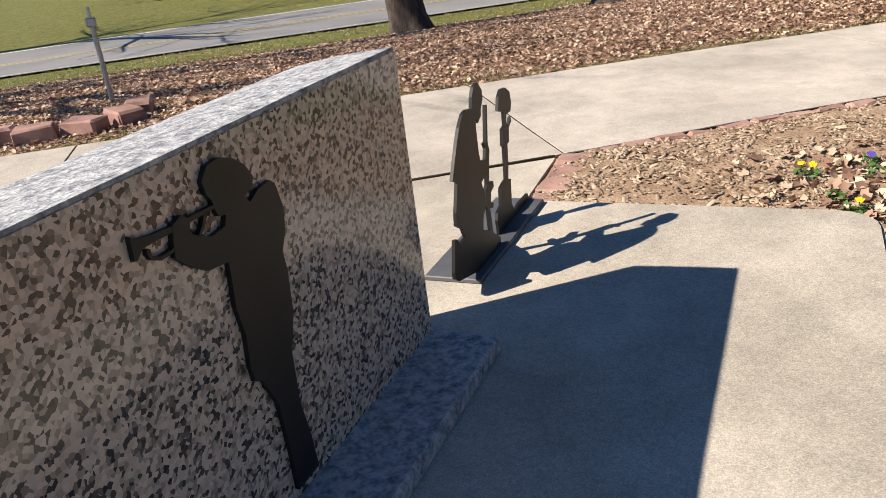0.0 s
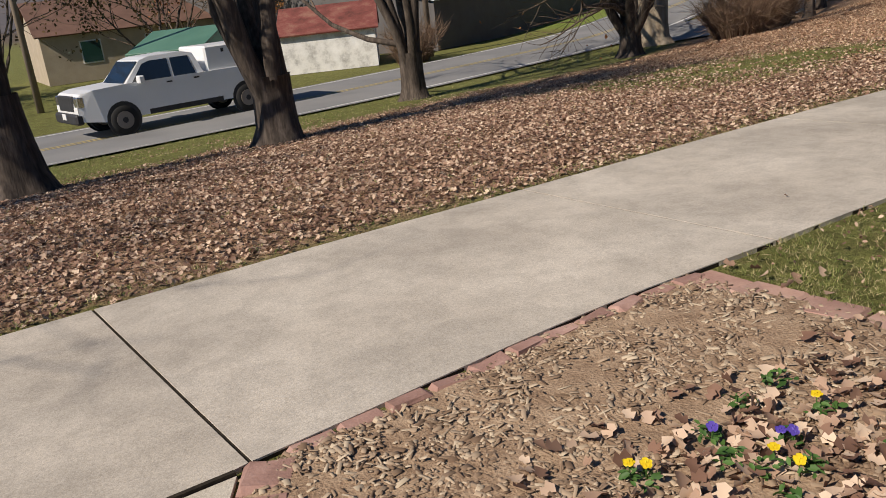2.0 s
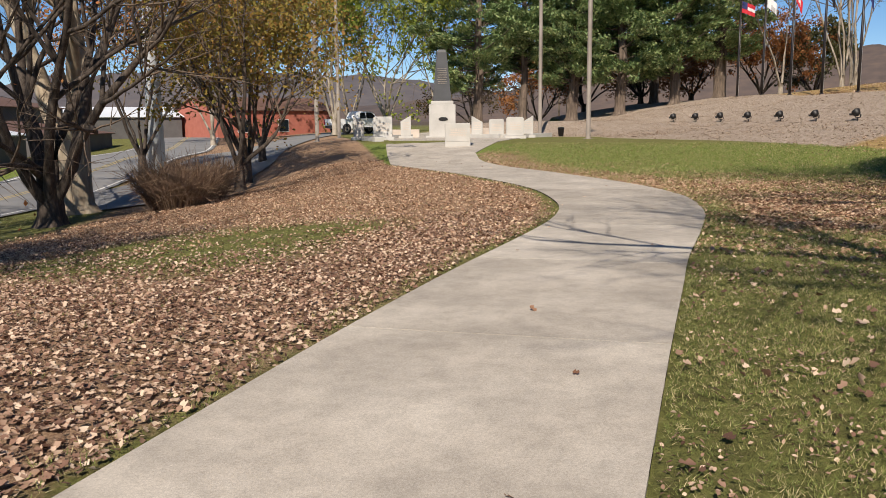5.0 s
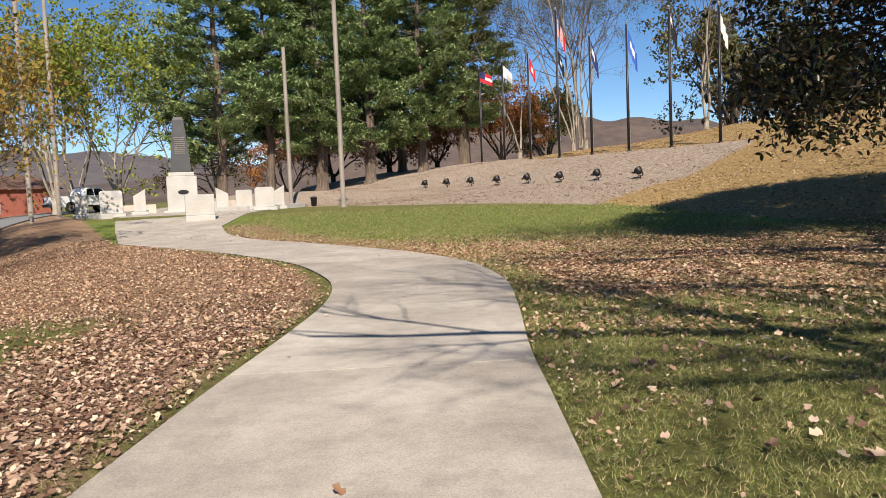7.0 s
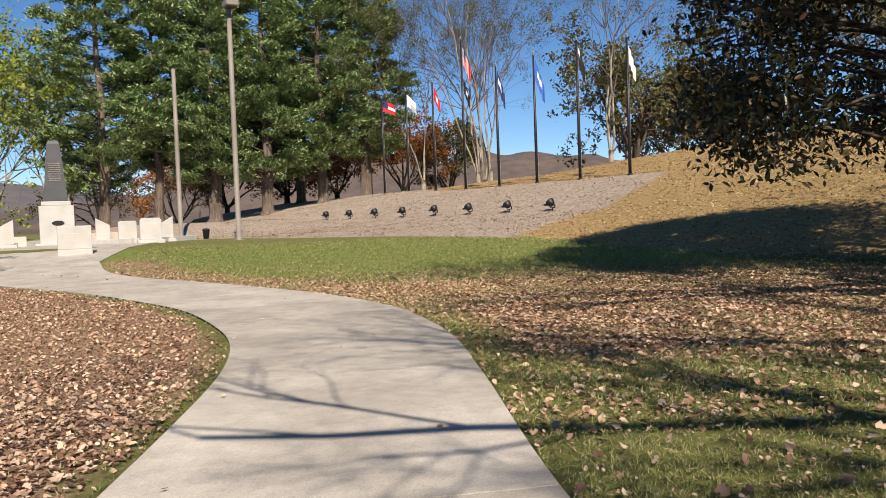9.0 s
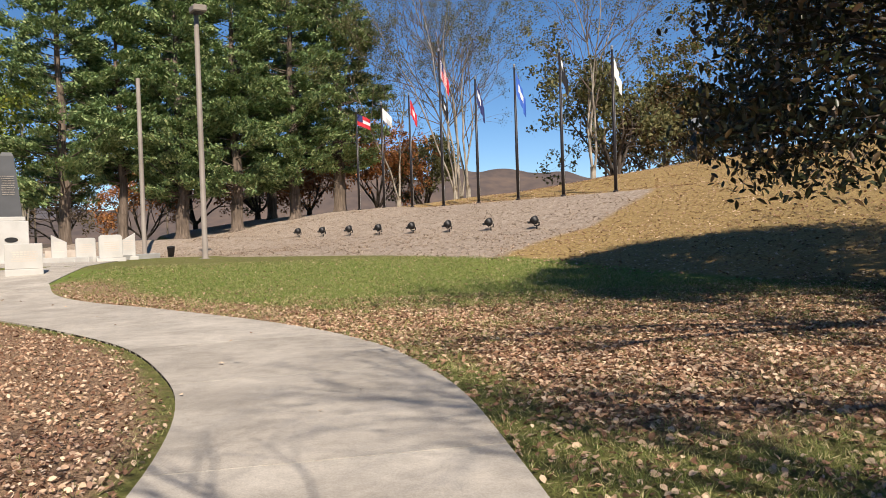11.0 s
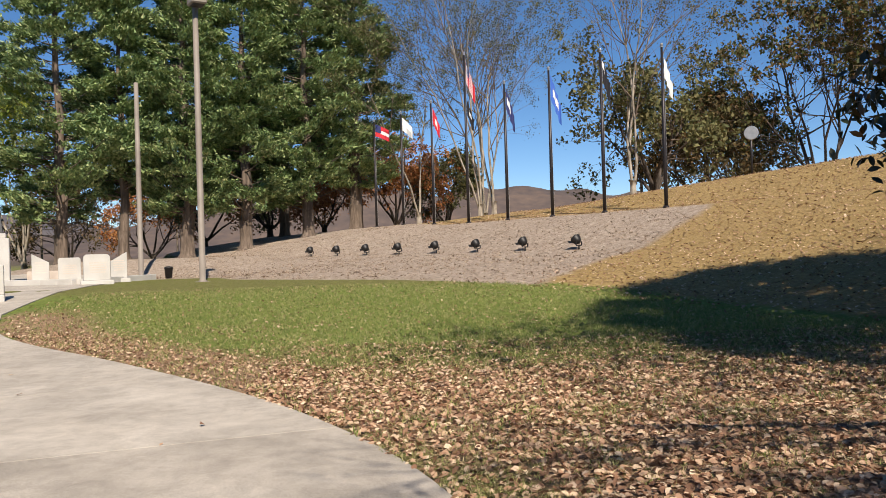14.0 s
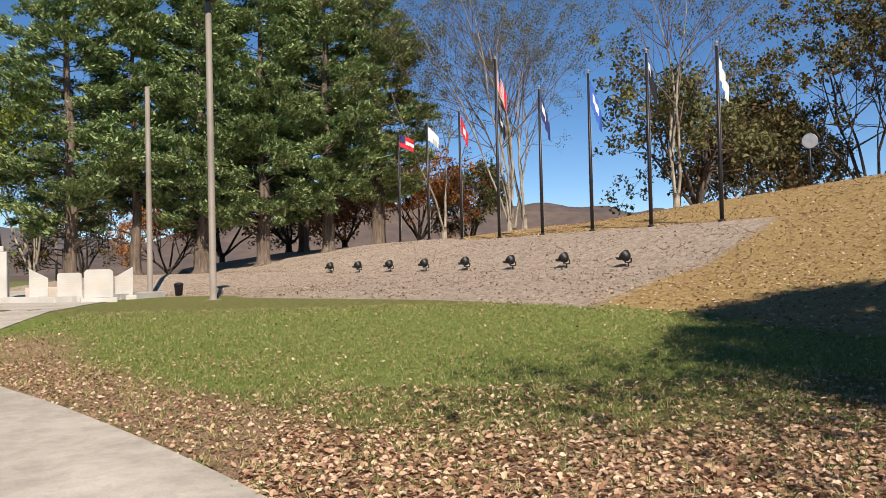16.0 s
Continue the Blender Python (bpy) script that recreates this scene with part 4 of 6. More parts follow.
# ---- light poles, flagpoles and floodlights ----
def light_pole(x, y, h, r, label, head):
    p = thing("light_pole", Matrix.Translation((x, y, ground_z(x, y) - 0.03)), label, "light pole", "light poles")
    part("pole", turned([(r * 1.5, 0), (r * 1.5, 0.06), (r, 0.08), (r, h * 0.5), (r * 0.85, h)], 14), GALV, p, smooth=True)
    part("base_plate", box(r * 4.2, r * 4.2, 0.04, bevel=0.01), GALV, p)
    if head:
        hd = part("lamp_head", box(0.75, 0.62, 0.3, (-0.3, 0.0, h - 0.05), 0.05), GALV, p, "tan box lamp head")
        hd.rotation_euler = (0, 0, 0.5)
        part("lens", box(0.55, 0.45, 0.02, (-0.3, 0.0, h - 0.075), 0.0), DARK_PLASTIC, hd)
    return p


light_pole(47.5, 13.3, 11.1, 0.125, "tall tan-painted steel light pole with a box lamp head", True)
light_pole(57.3, 18.6, 10.1, 0.13, "tall tan-painted steel light pole", False)
light_pole(47.5, 30.2, 13.0, 0.13, "dark weathered pole beside the lane", False)
light_pole(50.5, 30.3, 13.0, 0.12, "dark weathered pole beside the lane", False)


def cloth(outline_w, outline_h, seed, droop, folds=3.0, cols=12, rows=10, u0=0.0, u1=1.0, v0=0.0, v1=1.0):
    """A hanging flag: hoist at x 0, sagging as it goes out; a patch of it between u0..u1 and v0..v1."""
    rg = np.random.default_rng(seed)
    ph = rg.uniform(0, 6)
    verts, faces = [], []
    for j in range(rows + 1):
        for i in range(cols + 1):
            u, v = u0 + (u1 - u0) * i / cols, v0 + (v1 - v0) * j / rows
            x = outline_w * u * (1 - droop * 0.78)
            z = -outline_h * v * (1 - 0.15 * droop * u) - droop * outline_w * 0.85 * u ** 1.15
            yv = 0.05 * math.sin(folds * 2 * math.pi * u + ph + v * 0.8) * (0.2 + u) * (0.5 + droop)
            verts.append((x, yv, z))
    for j in range(rows):
        for i in range(cols):
            a = j * (cols + 1) + i
            faces.append([a, a + 1, a + cols + 2, a + cols + 1])
    return verts, faces


def flagpole(x, y, h, label, flags, turn):
    m = Matrix.Translation((x, y, ground_z(x, y) - 0.03)) @ Matrix.Rotation(turn, 4, "Z")
    p = thing("flagpole", m, label, "flagpole", "flagpoles on the bank")
    part("pole", turned([(0.085, 0), (0.085, h * 0.35), (0.05, h)], 12), DARK_METAL, p, smooth=True)
    part("collar", turned([(0.16, 0.0), (0.16, 0.04), (0.10, 0.10)], 12), DARK_METAL, p, smooth=True)
    part("finial", turned([(0.02, h), (0.055, h + 0.03), (0.07, h + 0.08), (0.055, h + 0.13), (0.01, h + 0.15)], 10), STEEL, p, "bright ball finial", True)
    part("truck", turned([(0.07, h - 0.05), (0.07, h)], 10), STEEL, p)
    part("halyard", turned([(0.006, 0), (0.006, h - 0.3)], 4, at=(0.10, 0, 0)), CLOTH["gray"], p)
    part("cleat", box(0.03, 0.05, 0.16, (0.095, 0, 1.1)), STEEL, p)
    for k, (top, w, hh, droop, seed, patches) in enumerate(flags):
        base = None
        for n, (col, u0, u1, v0, v1, lift) in enumerate(patches):
            v, f = cloth(w, hh, seed, droop, u0=u0, u1=u1, v0=v0, v1=v1, cols=12 if n == 0 else 5, rows=10 if n == 0 else 4)
            ob = raw("flag" if n == 0 else "field", v, f, CLOTH[col], p if n == 0 else base, True)
            if n == 0:
                base = ob
                ob.location = (0.09, 0, top)
            else:
                ob.location = (0, lift, 0)
    return p


W_, H_ = 1.55, 0.95
WHOLE = (0, 1, 0, 1, 0)
FX = [(71.3, 6.58), (68.1, 4.76), (64.9, 2.93), (61.65, 1.10), (58.4, -0.73), (55.2, -2.55), (52.0, -4.38), (48.75, -6.21)]
stripes = [("white", 0, 1, v / 7 + 0.07, v / 7 + 0.14, -0.012) for v in range(7)] + [("navy", 0, 0.42, 0, 0.5, -0.016)]
sets = [
    (7.4, "dark metal flagpole with a red, white and blue state flag", [(7.2, 1.35, 0.85, 0.35, 1, [("red", *WHOLE), ("white", 0.35, 1, 0.36, 0.64, -0.012), ("navy", 0, 0.4, 0, 0.62, -0.016)])], 0.25),
    (7.4, "dark metal flagpole with a drooping white flag", [(7.1, 1.35, 0.85, 0.6, 2, [("white", *WHOLE), ("gray", 0.4, 1.0, 0.55, 1.0, -0.012)])], 0.3),
    (7.6, "dark metal flagpole with a limp red flag", [(7.3, 1.6, 1.0, 0.9, 3, [("red", *WHOLE), ("white", 0.35, 0.7, 0.3, 0.7, -0.012)])], 0.4),
    (9.9, "tallest dark flagpole with a striped national flag above a black one", [(9.4, 1.9, 1.2, 0.92, 4, [("red", *WHOLE)] + stripes), (7.3, 1.5, 0.95, 0.95, 5, [("black", *WHOLE), ("white", 0.35, 0.65, 0.3, 0.6, -0.012)])], 0.4),
    (7.5, "dark metal flagpole with a limp navy and white flag", [(7.2, 1.8, 1.15, 0.95, 6, [("navy", *WHOLE), ("white", 0.1, 0.6, 0.25, 0.6, -0.012)])], 0.4),
    (7.5, "dark metal flagpole with a limp blue flag with a white emblem", [(7.2, 1.9, 1.25, 0.92, 7, [("blue", *WHOLE), ("white", 0.25, 0.75, 0.3, 0.65, -0.012)])], 0.4),
    (7.6, "dark metal flagpole with a furled black and white flag", [(7.3, 1.8, 1.1, 0.97, 8, [("black", *WHOLE), ("white", 0.0, 0.3, 0.1, 0.4, -0.012)])], 0.4),
    (7.0, "dark metal flagpole with a limp white flag", [(6.6, 1.5, 0.9, 0.96, 9, [("white", *WHOLE)])], 0.3)]
for (fx, fy), (hh, lb, fl, ang) in zip(FX, sets):
    flagpole(fx, fy, hh, lb, fl, radians(-78) + ang * 0.2)


def floodlight(x, y, turn):
    z = ground_z(x, y)
    p = thing("floodlight", Matrix.Translation((x, y, z)) @ Matrix.Rotation(turn, 4, "Z") @ Matrix.Scale(0.82, 4), "black ground floodlight aimed up at the flags", "floodlight", "floodlights on the bank")
    part("stake", turned([(0.035, -0.1), (0.035, 0.22)], 8), BLACK_PLATE, p)
    part("yoke", prism([(-0.20, 0.22), (-0.16, 0.22), (-0.16, 0.18), (0.16, 0.18), (0.16, 0.22), (0.20, 0.22), (0.20, 0.40), (0.16, 0.40), (0.16, 0.23), (-0.16, 0.23), (-0.16, 0.40), (-0.20, 0.40)], 0.06), BLACK_PLATE, p)
    hd = part("lamp_housing", turned([(0.10, -0.02), (0.20, 0.08), (0.25, 0.26), (0.27, 0.30)], 12), BLACK_PLATE, p, "black lamp housing", True)
    hd.matrix_basis = Matrix.Translation((0, 0, 0.36)) @ Matrix.Rotation(radians(-52), 4, "X")
    part("lens", turned([(0.24, 0.285), (0.24, 0.305)], 12), GLASS_DARK, hd)
    part("visor", prism([(-0.28, 0.28), (0.28, 0.28), (0.24, 0.46), (-0.24, 0.46)], 0.02), BLACK_PLATE, hd).location = (0, 0.26, 0)
    return p


LAMPS = [(62.9, 10.4), (60.4, 8.7), (58.0, 7.0), (55.5, 5.3), (53.1, 3.55), (50.6, 1.85), (48.2, 0.1), (45.7, -1.6)]
for lx, ly in LAMPS:
    floodlight(lx, ly, radians(-60))


def round_sign(x, y):
    p = thing("round_sign", Matrix.Translation((x, y, ground_z(x, y))), "round pale sign on a dark post on the hilltop", "sign")
    part("post", turned([(0.05, -0.2), (0.05, 2.8)], 10), DARK_METAL, p, smooth=True)
    disc = part("sign_face", turned([(0.33, -0.02), (0.35, 0.0), (0.33, 0.02)], 24), STEEL, p, "round pale metal face")
    disc.matrix_basis = Matrix.Translation((-0.07, 0.02, 2.4)) @ Matrix.Rotation(radians(-28), 4, "Z") @ Matrix.Rotation(radians(90), 4, "Y")


round_sign(53.8, -12.4)


# ---- the memorial ----
def on(x, y, turn=0.0, lift=0.01):
    return Matrix.Translation((x, y, ground_z(x, y) + lift)) @ Matrix.Rotation(turn, 4, "Z")


def bars(parent, w, z0, z1, rows, y, mat, seed=0, name="inscription"):
    """Lines of lettering too small to read, as thin raised bars."""
    rg = np.random.default_rng(seed)
    bm = bmesh.new()
    for k in range(rows):
        z = z1 - (z1 - z0) * (k + 0.5) / rows
        x = -w / 2 + rg.uniform(0, 0.12) * w
        while x < w / 2 - 0.03:
            L = rg.uniform(0.04, 0.14) * w
            box(min(L, w / 2 - x), 0.006, (z1 - z0) / rows * 0.42, (x + L / 2, y, z), bm=bm)
            x += L + 0.03 * w
    return tagged(part(name, bm, mat, parent, "rows of small lettering"), kind="stuff")


FACE = math.atan2(5.5 - 23.3, 9 - 51.2) + math.pi / 2
obelisk = thing("obelisk", on(51.4, 23.4, FACE), "dark granite obelisk on a white stone plinth", "monument")
part("plinth", box(1.65, 1.65, 2.05, (0, 0, 0.0), 0.03), WHITE_GRANITE, obelisk)
part("plinth_cap", box(1.4, 1.4, 0.22, (0, 0, 2.05), 0.03), WHITE_GRANITE, obelisk)
part("plinth_step", box(2.1, 2.1, 0.22, (0, 0, -0.1), 0.02), WHITE_GRANITE, obelisk)
bm = bmesh.new()
lv = [[bm.verts.new((sx * w, sy * w, z)) for sx, sy in ((-1, -1), (1, -1), (1, 1), (-1, 1))] for w, z in ((0.58, 2.27), (0.30, 5.25), (0.22, 5.42))]
bm.faces.new(lv[0][::-1])
bm.faces.new(lv[-1])
for a, b in zip(lv, lv[1:]):
    for k in range(4):
        bm.faces.new((a[k], a[(k + 1) % 4], b[(k + 1) % 4], b[k]))
shaft = part("shaft", bm, BLACK_GRANITE, obelisk, "tapered dark granite shaft")
ins = bars(obelisk, 0.6, 3.2, 4.2, 9, -0.53, GALV, 3)
ins.rotation_euler = (radians(-5.4), 0, 0)
ins.location = (0, -0.29, 0.04)
bm = turned([(0.34, 0), (0.34, 0.03), (0.3, 0.045)], 24)
pl = part("plaque", bm, BLACK_PLATE, obelisk, "oval dark plaque")
pl.matrix_basis = Matrix.Translation((0.05, -0.825, 1.15)) @ Matrix.Rotation(radians(90), 4, "X") @ Matrix.Diagonal((0.85, 0.36, 1, 1))


def tablet(x, y, turn, outline, depth, label, base=(0.25, 0.3, 0.16), lift=0.0, rows=5, mat=WHITE_GRANITE):
    t_ = thing("memorial_tablet", on(x, y, turn), label, "monument", "memorial tablets round the plaza")
    w = max(p[0] for p in outline) - min(p[0] for p in outline)
    h = max(p[1] for p in outline)
    part("base", box(w + base[0], depth + base[1], base[2] + 0.1, (0, 0, -0.1 + lift), 0.02), WHITE_GRANITE, t_)
    bm = prism(outline, depth)
    bmesh.ops.bevel(bm, geom=bm.edges[:], offset=0.015, segments=1, affect="EDGES")
    bmesh.ops.translate(bm, verts=bm.verts[:], vec=(0, 0, base[2] + lift))
    part("tablet", bm, mat, t_)
    if rows:
        bars(t_, w * 0.7, base[2] + lift + h * 0.25, base[2] + lift + h * 0.7, rows, -depth / 2 - 0.001, PINK_CURB, int(x * 10))
    return t_


def rect(w, h, cut=0.0):
    return [(-w / 2, 0), (w / 2, 0), (w / 2, h - cut), (w / 2 - cut, h), (-w / 2 + cut, h), (-w / 2, h - cut)] if cut else [(-w / 2, 0), (w / 2, 0), (w / 2, h), (-w / 2, h)]


def slant(w, hl, hr):
    return [(-w / 2, 0), (w / 2, 0), (w / 2, hr), (-w / 2, hl)]


tablet(51.0, 17.7, FACE, slant(0.68, 0.75, 1.15), 0.2, "pale granite tablet with a slanting top on a low base")
tablet(48.0, 17.6, FACE, rect(1.0, 1.05, 0.1), 0.25, "pale granite tablet with clipped corners")
tablet(48.6, 18.9, FACE, rect(0.85, 0.95, 0.06), 0.25, "pale granite tablet with a dark emblem on top")
tablet(49.2, 20.3, FACE, slant(0.66, 1.15, 0.78), 0.2, "pale granite tablet with a slanting top beside a low wall")
tablet(38.4, 17.5, FACE, rect(1.15, 0.85), 0.55, "broad pale granite lectern tablet in front of the obelisk", base=(0.02, 0.1, 0.2))
tablet(48.0, 24.4, FACE, slant(0.62, 0.85, 1.2), 0.2, "pale granite tablet with a slanting top")
tablet(44.0, 24.0, FACE, rect(1.05, 1.12, 0.08), 0.3, "weathered grey granite tablet with clipped corners", mat=material("weathered granite", [(0.3, 0.3, 0.3), (0.45, 0.44, 0.42), (0.6, 0.58, 0.54)], 2.2, 0.8, 0.1, 40))
tablet(44.2, 25.6, FACE, slant(0.58, 1.2, 0.8), 0.2, "pale granite tablet with a slanting top beside the lane")


def kerb(points, w, h, name, label, mat):
    for k, ((xa, ya), (xb, yb)) in enumerate(zip(points, points[1:])):
        L = math.hypot(xb - xa, yb - ya)
        zz = min(ground_z(xa, ya), ground_z(xb, yb))
        m = Matrix.Translation(((xa + xb) / 2, (ya + yb) / 2, zz - 0.05)) @ Matrix.Rotation(math.atan2(yb - ya, xb - xa), 4, "Z")
        ob = part(name, box(L - 0.01, w, h + 0.08, bevel=0.015), mat)
        ob.matrix_basis = m
        tagged(ob, label, "kerb", "kerbs round the plaza")


kerb([(53.5, 17.0), (50.5, 17.9), (48.0, 18.4), (48.8, 20.0), (49.6, 22.0)], 0.5, 0.22, "kerb", "low pale concrete kerb round the plaza", WHITE_GRANITE)
kerb([(49.7, 24.9), (47.0, 25.2), (43.0, 24.6), (41.5, 23.0)], 0.5, 0.2, "kerb", "low pale concrete kerb round the plaza", WHITE_GRANITE)
kerb([(50.5, 19.6), (51.2, 21.6)], 0.35, 0.55, "low_wall", "low pinkish stone wall behind the tablets", PINK_CURB)
kerb([(50.5, 24.6), (49.6, 26.2)], 0.35, 0.5, "low_wall", "low pinkish stone wall behind the tablets", PINK_CURB)
bin_ = thing("litter_bin", on(54.6, 16.5), "small black bin standing by the light pole", "bin")
part("body", turned([(0.16, 0), (0.2, 0.45), (0.22, 0.47)], 12), BLACK_PLATE, bin_, smooth=True)
part("lid", turned([(0.23, 0.47), (0.2, 0.56), (0.05, 0.6)], 12), BLACK_PLATE, bin_, smooth=True)


# ---- polished granite wall and the cut-out figures ----
granite = bpy.data.materials.new("polished speckled granite")
granite.use_nodes = True
t = granite.node_tree
gb = t.nodes["Principled BSDF"]
geo = t.nodes.new("ShaderNodeTexCoord")
vor = t.nodes.new("ShaderNodeTexVoronoi")
vor.inputs["Scale"].default_value = 100
nz = t.nodes.new("ShaderNodeTexNoise")
nz.inputs["Scale"].default_value, nz.inputs["Detail"].default_value = 40, 6
wrp = t.nodes.new("ShaderNodeVectorMath")
t.links.new(geo.outputs["Object"], nz.inputs["Vector"])
t.links.new(geo.outputs["Object"], wrp.inputs[0])
sc = t.nodes.new("ShaderNodeVectorMath")
sc.operation = "SCALE"
sc.inputs["Scale"].default_value = 0.009
t.links.new(nz.outputs["Color"], sc.inputs[0])
t.links.new(sc.outputs[0], wrp.inputs[1])
t.links.new(wrp.outputs[0], vor.inputs["Vector"])
sep = t.nodes.new("ShaderNodeSeparateColor")
t.links.new(vor.outputs["Color"], sep.inputs[0])
rp = t.nodes.new("ShaderNodeValToRGB")
cols = [(0.0, (0.035, 0.032, 0.03)), (0.2, (0.10, 0.085, 0.075)), (0.34, (0.30, 0.25, 0.205)), (0.6, (0.50, 0.415, 0.34)), (0.82, (0.64, 0.53, 0.44)), (1.0, (0.48, 0.42, 0.38))]
while len(rp.color_ramp.elements) < len(cols):
    rp.color_ramp.elements.new(0.5)
for e, (p_, c_) in zip(rp.color_ramp.elements, cols):
    e.position, e.color = p_, (*c_, 1)
t.links.new(sep.outputs[0], rp.inputs[0])
t.links.new(rp.outputs[0], gb.inputs["Base Color"])
gb.inputs["Roughness"].default_value = 0.12
gb.inputs["Specular IOR Level"].default_value = 0.5
ROUGH_GRANITE = material("rough-cut bluish granite", [(0.08, 0.085, 0.10), (0.24, 0.25, 0.27), (0.44, 0.45, 0.465), (0.58, 0.58, 0.58)], 30, 0.85, 0.8, 90, mottle=0.4)

C0 = Vector((0.656, 1.65, PAD_Z))
CUT = 0.85  # size of the cut-out figures against their drawn outlines
ANG = math.atan2(U.y, U.x)
wall_m = Matrix.Translation(C0) @ Matrix.Rotation(ANG, 4, "Z")
gw = thing("granite_wall", wall_m, "polished speckled granite memorial wall with a rough-cut top", "monument")
L_, T_, WH = 3.6, 0.32, 0.95
bm = box(L_, T_, WH - 0.06 - 0.012, (-L_ / 2, T_ / 2, 0.06))
for v in bm.verts:
    if v.co.z > 0.5 and v.co.y > 0.1:
        v.co.z -= 0.04
part("wall_slab", bm, granite, gw)
bm = box(L_ - 0.004, T_ - 0.004, 0.02, (-L_ / 2, T_ / 2, WH - 0.020), 0.0)
bmesh.ops.subdivide_edges(bm, edges=bm.edges[:], cuts=6, use_grid_fill=True)
for v in bm.verts:
    if v.co.z > WH - 0.005:
        v.co.z += noise.noise(v.co * 9) * 0.006
for v in bm.verts:
    v.co.z -= 0.04 * v.co.y / T_
part("rough_top", bm, ROUGH_GRANITE, gw, "rough-cut bluish grey top")
part("plinth", box(L_ + 0.02, T_ + 0.45, 0.06, (-L_ / 2, T_ / 2, 0.0), 0.008), ROUGH_GRANITE, gw, "rough-cut bluish granite plinth")


def figure(name, m, outline, label, thick=0.012):
    """A silhouette cut from steel plate: one plain mesh."""
    bm = prism([(x * CUT, z * CUT) for x, z in outline], thick)
    ob = part(name, bm, BLACK_PLATE)
    ob.matrix_basis = m
    return tagged(ob, label, "statue")


BUGLER = [(-1.07, 1.008), (-1.066, 0.978), (-1.053, 0.959), (-1.049, 0.938), (-1.042, 0.917), (-1.018, 0.911), (-1.029, 0.888), (-1.078, 0.884), (-1.118, 0.901), (-1.142, 0.919), (-1.133, 0.948), (-1.154, 0.964), (-1.186, 0.956), (-1.195, 0.923),
          (-1.201, 0.887), (-1.173, 0.858), (-1.115, 0.817), (-1.046, 0.807), (-1.047, 0.772), (-1.056, 0.696), (-1.045, 0.616), (-1.055, 0.535), (-1.05, 0.49), (-1.021, 0.472), (-0.985, 0.383), (-0.977, 0.227), (-0.98, 0.105), (-0.875, 0.105),
          (-0.882, 0.226), (-0.898, 0.329), (-0.888, 0.474), (-0.848, 0.573), (-0.836, 0.687), (-0.84, 0.743), (-0.814, 0.783), (-0.799, 0.842), (-0.816, 0.914), (-0.833, 0.928), (-0.884, 0.924), (-0.925, 0.906), (-0.939, 0.925), (-0.907, 0.937),
          (-0.893, 0.958), (-0.915, 0.995), (-0.955, 1.025), (-1.0, 1.04), (-1.045, 1.035)]
HORN = [(-1.304, 0.979), (-1.291, 0.968), (-1.245, 0.959), (-1.184, 0.953), (-1.054, 0.948), (-1.048, 0.939), (-1.178, 0.94), (-1.242, 0.943), (-1.28, 0.943), (-1.3, 0.926), (-1.307, 0.928)]
LOOP = [(-1.27, 0.937), (-1.261, 0.935), (-1.26, 0.919), (-1.239, 0.908), (-1.18, 0.909), (-1.176, 0.901), (-1.239, 0.899), (-1.264, 0.911), (-1.272, 0.926)]
BRACE = [(-1.086, 0.941), (-1.071, 0.941), (-1.097, 0.908), (-1.112, 0.9), (-1.117, 0.904), (-1.101, 0.917)]
bm = prism([(x * 0.868, z * 0.868) for x, z in BUGLER], 0.012)
for outline in (HORN, LOOP, BRACE):
    piece = prism([(x * 0.868, z * 0.868) for x, z in outline], 0.011)
    tmp = bpy.data.meshes.new("piece")
    piece.to_mesh(tmp)
    bm.from_mesh(tmp)
    bpy.data.meshes.remove(tmp)
bugler = part("bugler_figure", bm, BLACK_PLATE)
bugler.matrix_basis = wall_m @ Matrix.Translation((0.035, -0.007, 0.0))
tagged(bugler, "black cut-out bugler figure fixed to the granite wall", "statue")

# soldier and battlefield cross on one dark base plate
S0 = Vector((0.780, 2.12, PAD_Z))
st_m = Matrix.Translation(S0) @ Matrix.Rotation(ANG, 4, "Z")
base = thing("base_plate", st_m, "dark grey steel base plate lying on the concrete pad", "base plate")
part("plate", box(0.84, 0.23, 0.02, (0.39, 0.0, 0.0), 0.004), material("dark grey painted steel", [(0.07, 0.075, 0.085), (0.11, 0.115, 0.125)], 6, 0.5, 0.05, 60), base)
SOLDIER = [(0.295, 0.788), (0.337, 0.747), (0.337, 0.706), (0.303, 0.669), (0.301, 0.645), (0.258, 0.623), (0.237, 0.648), (0.229, 0.619), (0.229, 0.578), (0.232, 0.501), (0.243, 0.455), (0.303, 0.446),
      (0.342, 0.422), (0.298, 0.384), (0.23, 0.364), (0.253, 0.311), (0.254, 0.249), (0.21, 0.203), (0.197, 0.154), (0.266, 0.125), (0.406, 0.032), (0.4, 0.0), (0.1, 0.0), (-0.13, 0.06),
      (-0.164, 0.085), (-0.164, 0.113), (-0.126, 0.243), (-0.096, 0.235), (-0.077, 0.205), (-0.009, 0.206), (-0.035, 0.256), (-0.091, 0.291), (-0.081, 0.345), (-0.035, 0.459), (-0.082, 0.48), (-0.053, 0.529),
      (-0.017, 0.581), (0.003, 0.614), (0.044, 0.664), (0.094, 0.705), (0.14, 0.712), (0.2, 0.7), (0.213, 0.745), (0.244, 0.782)]
figure("soldier_figure", st_m @ Matrix.Translation((-0.042, -0.076, 0.02)), SOLDIER, "black cut-out kneeling soldier figure on a base plate")
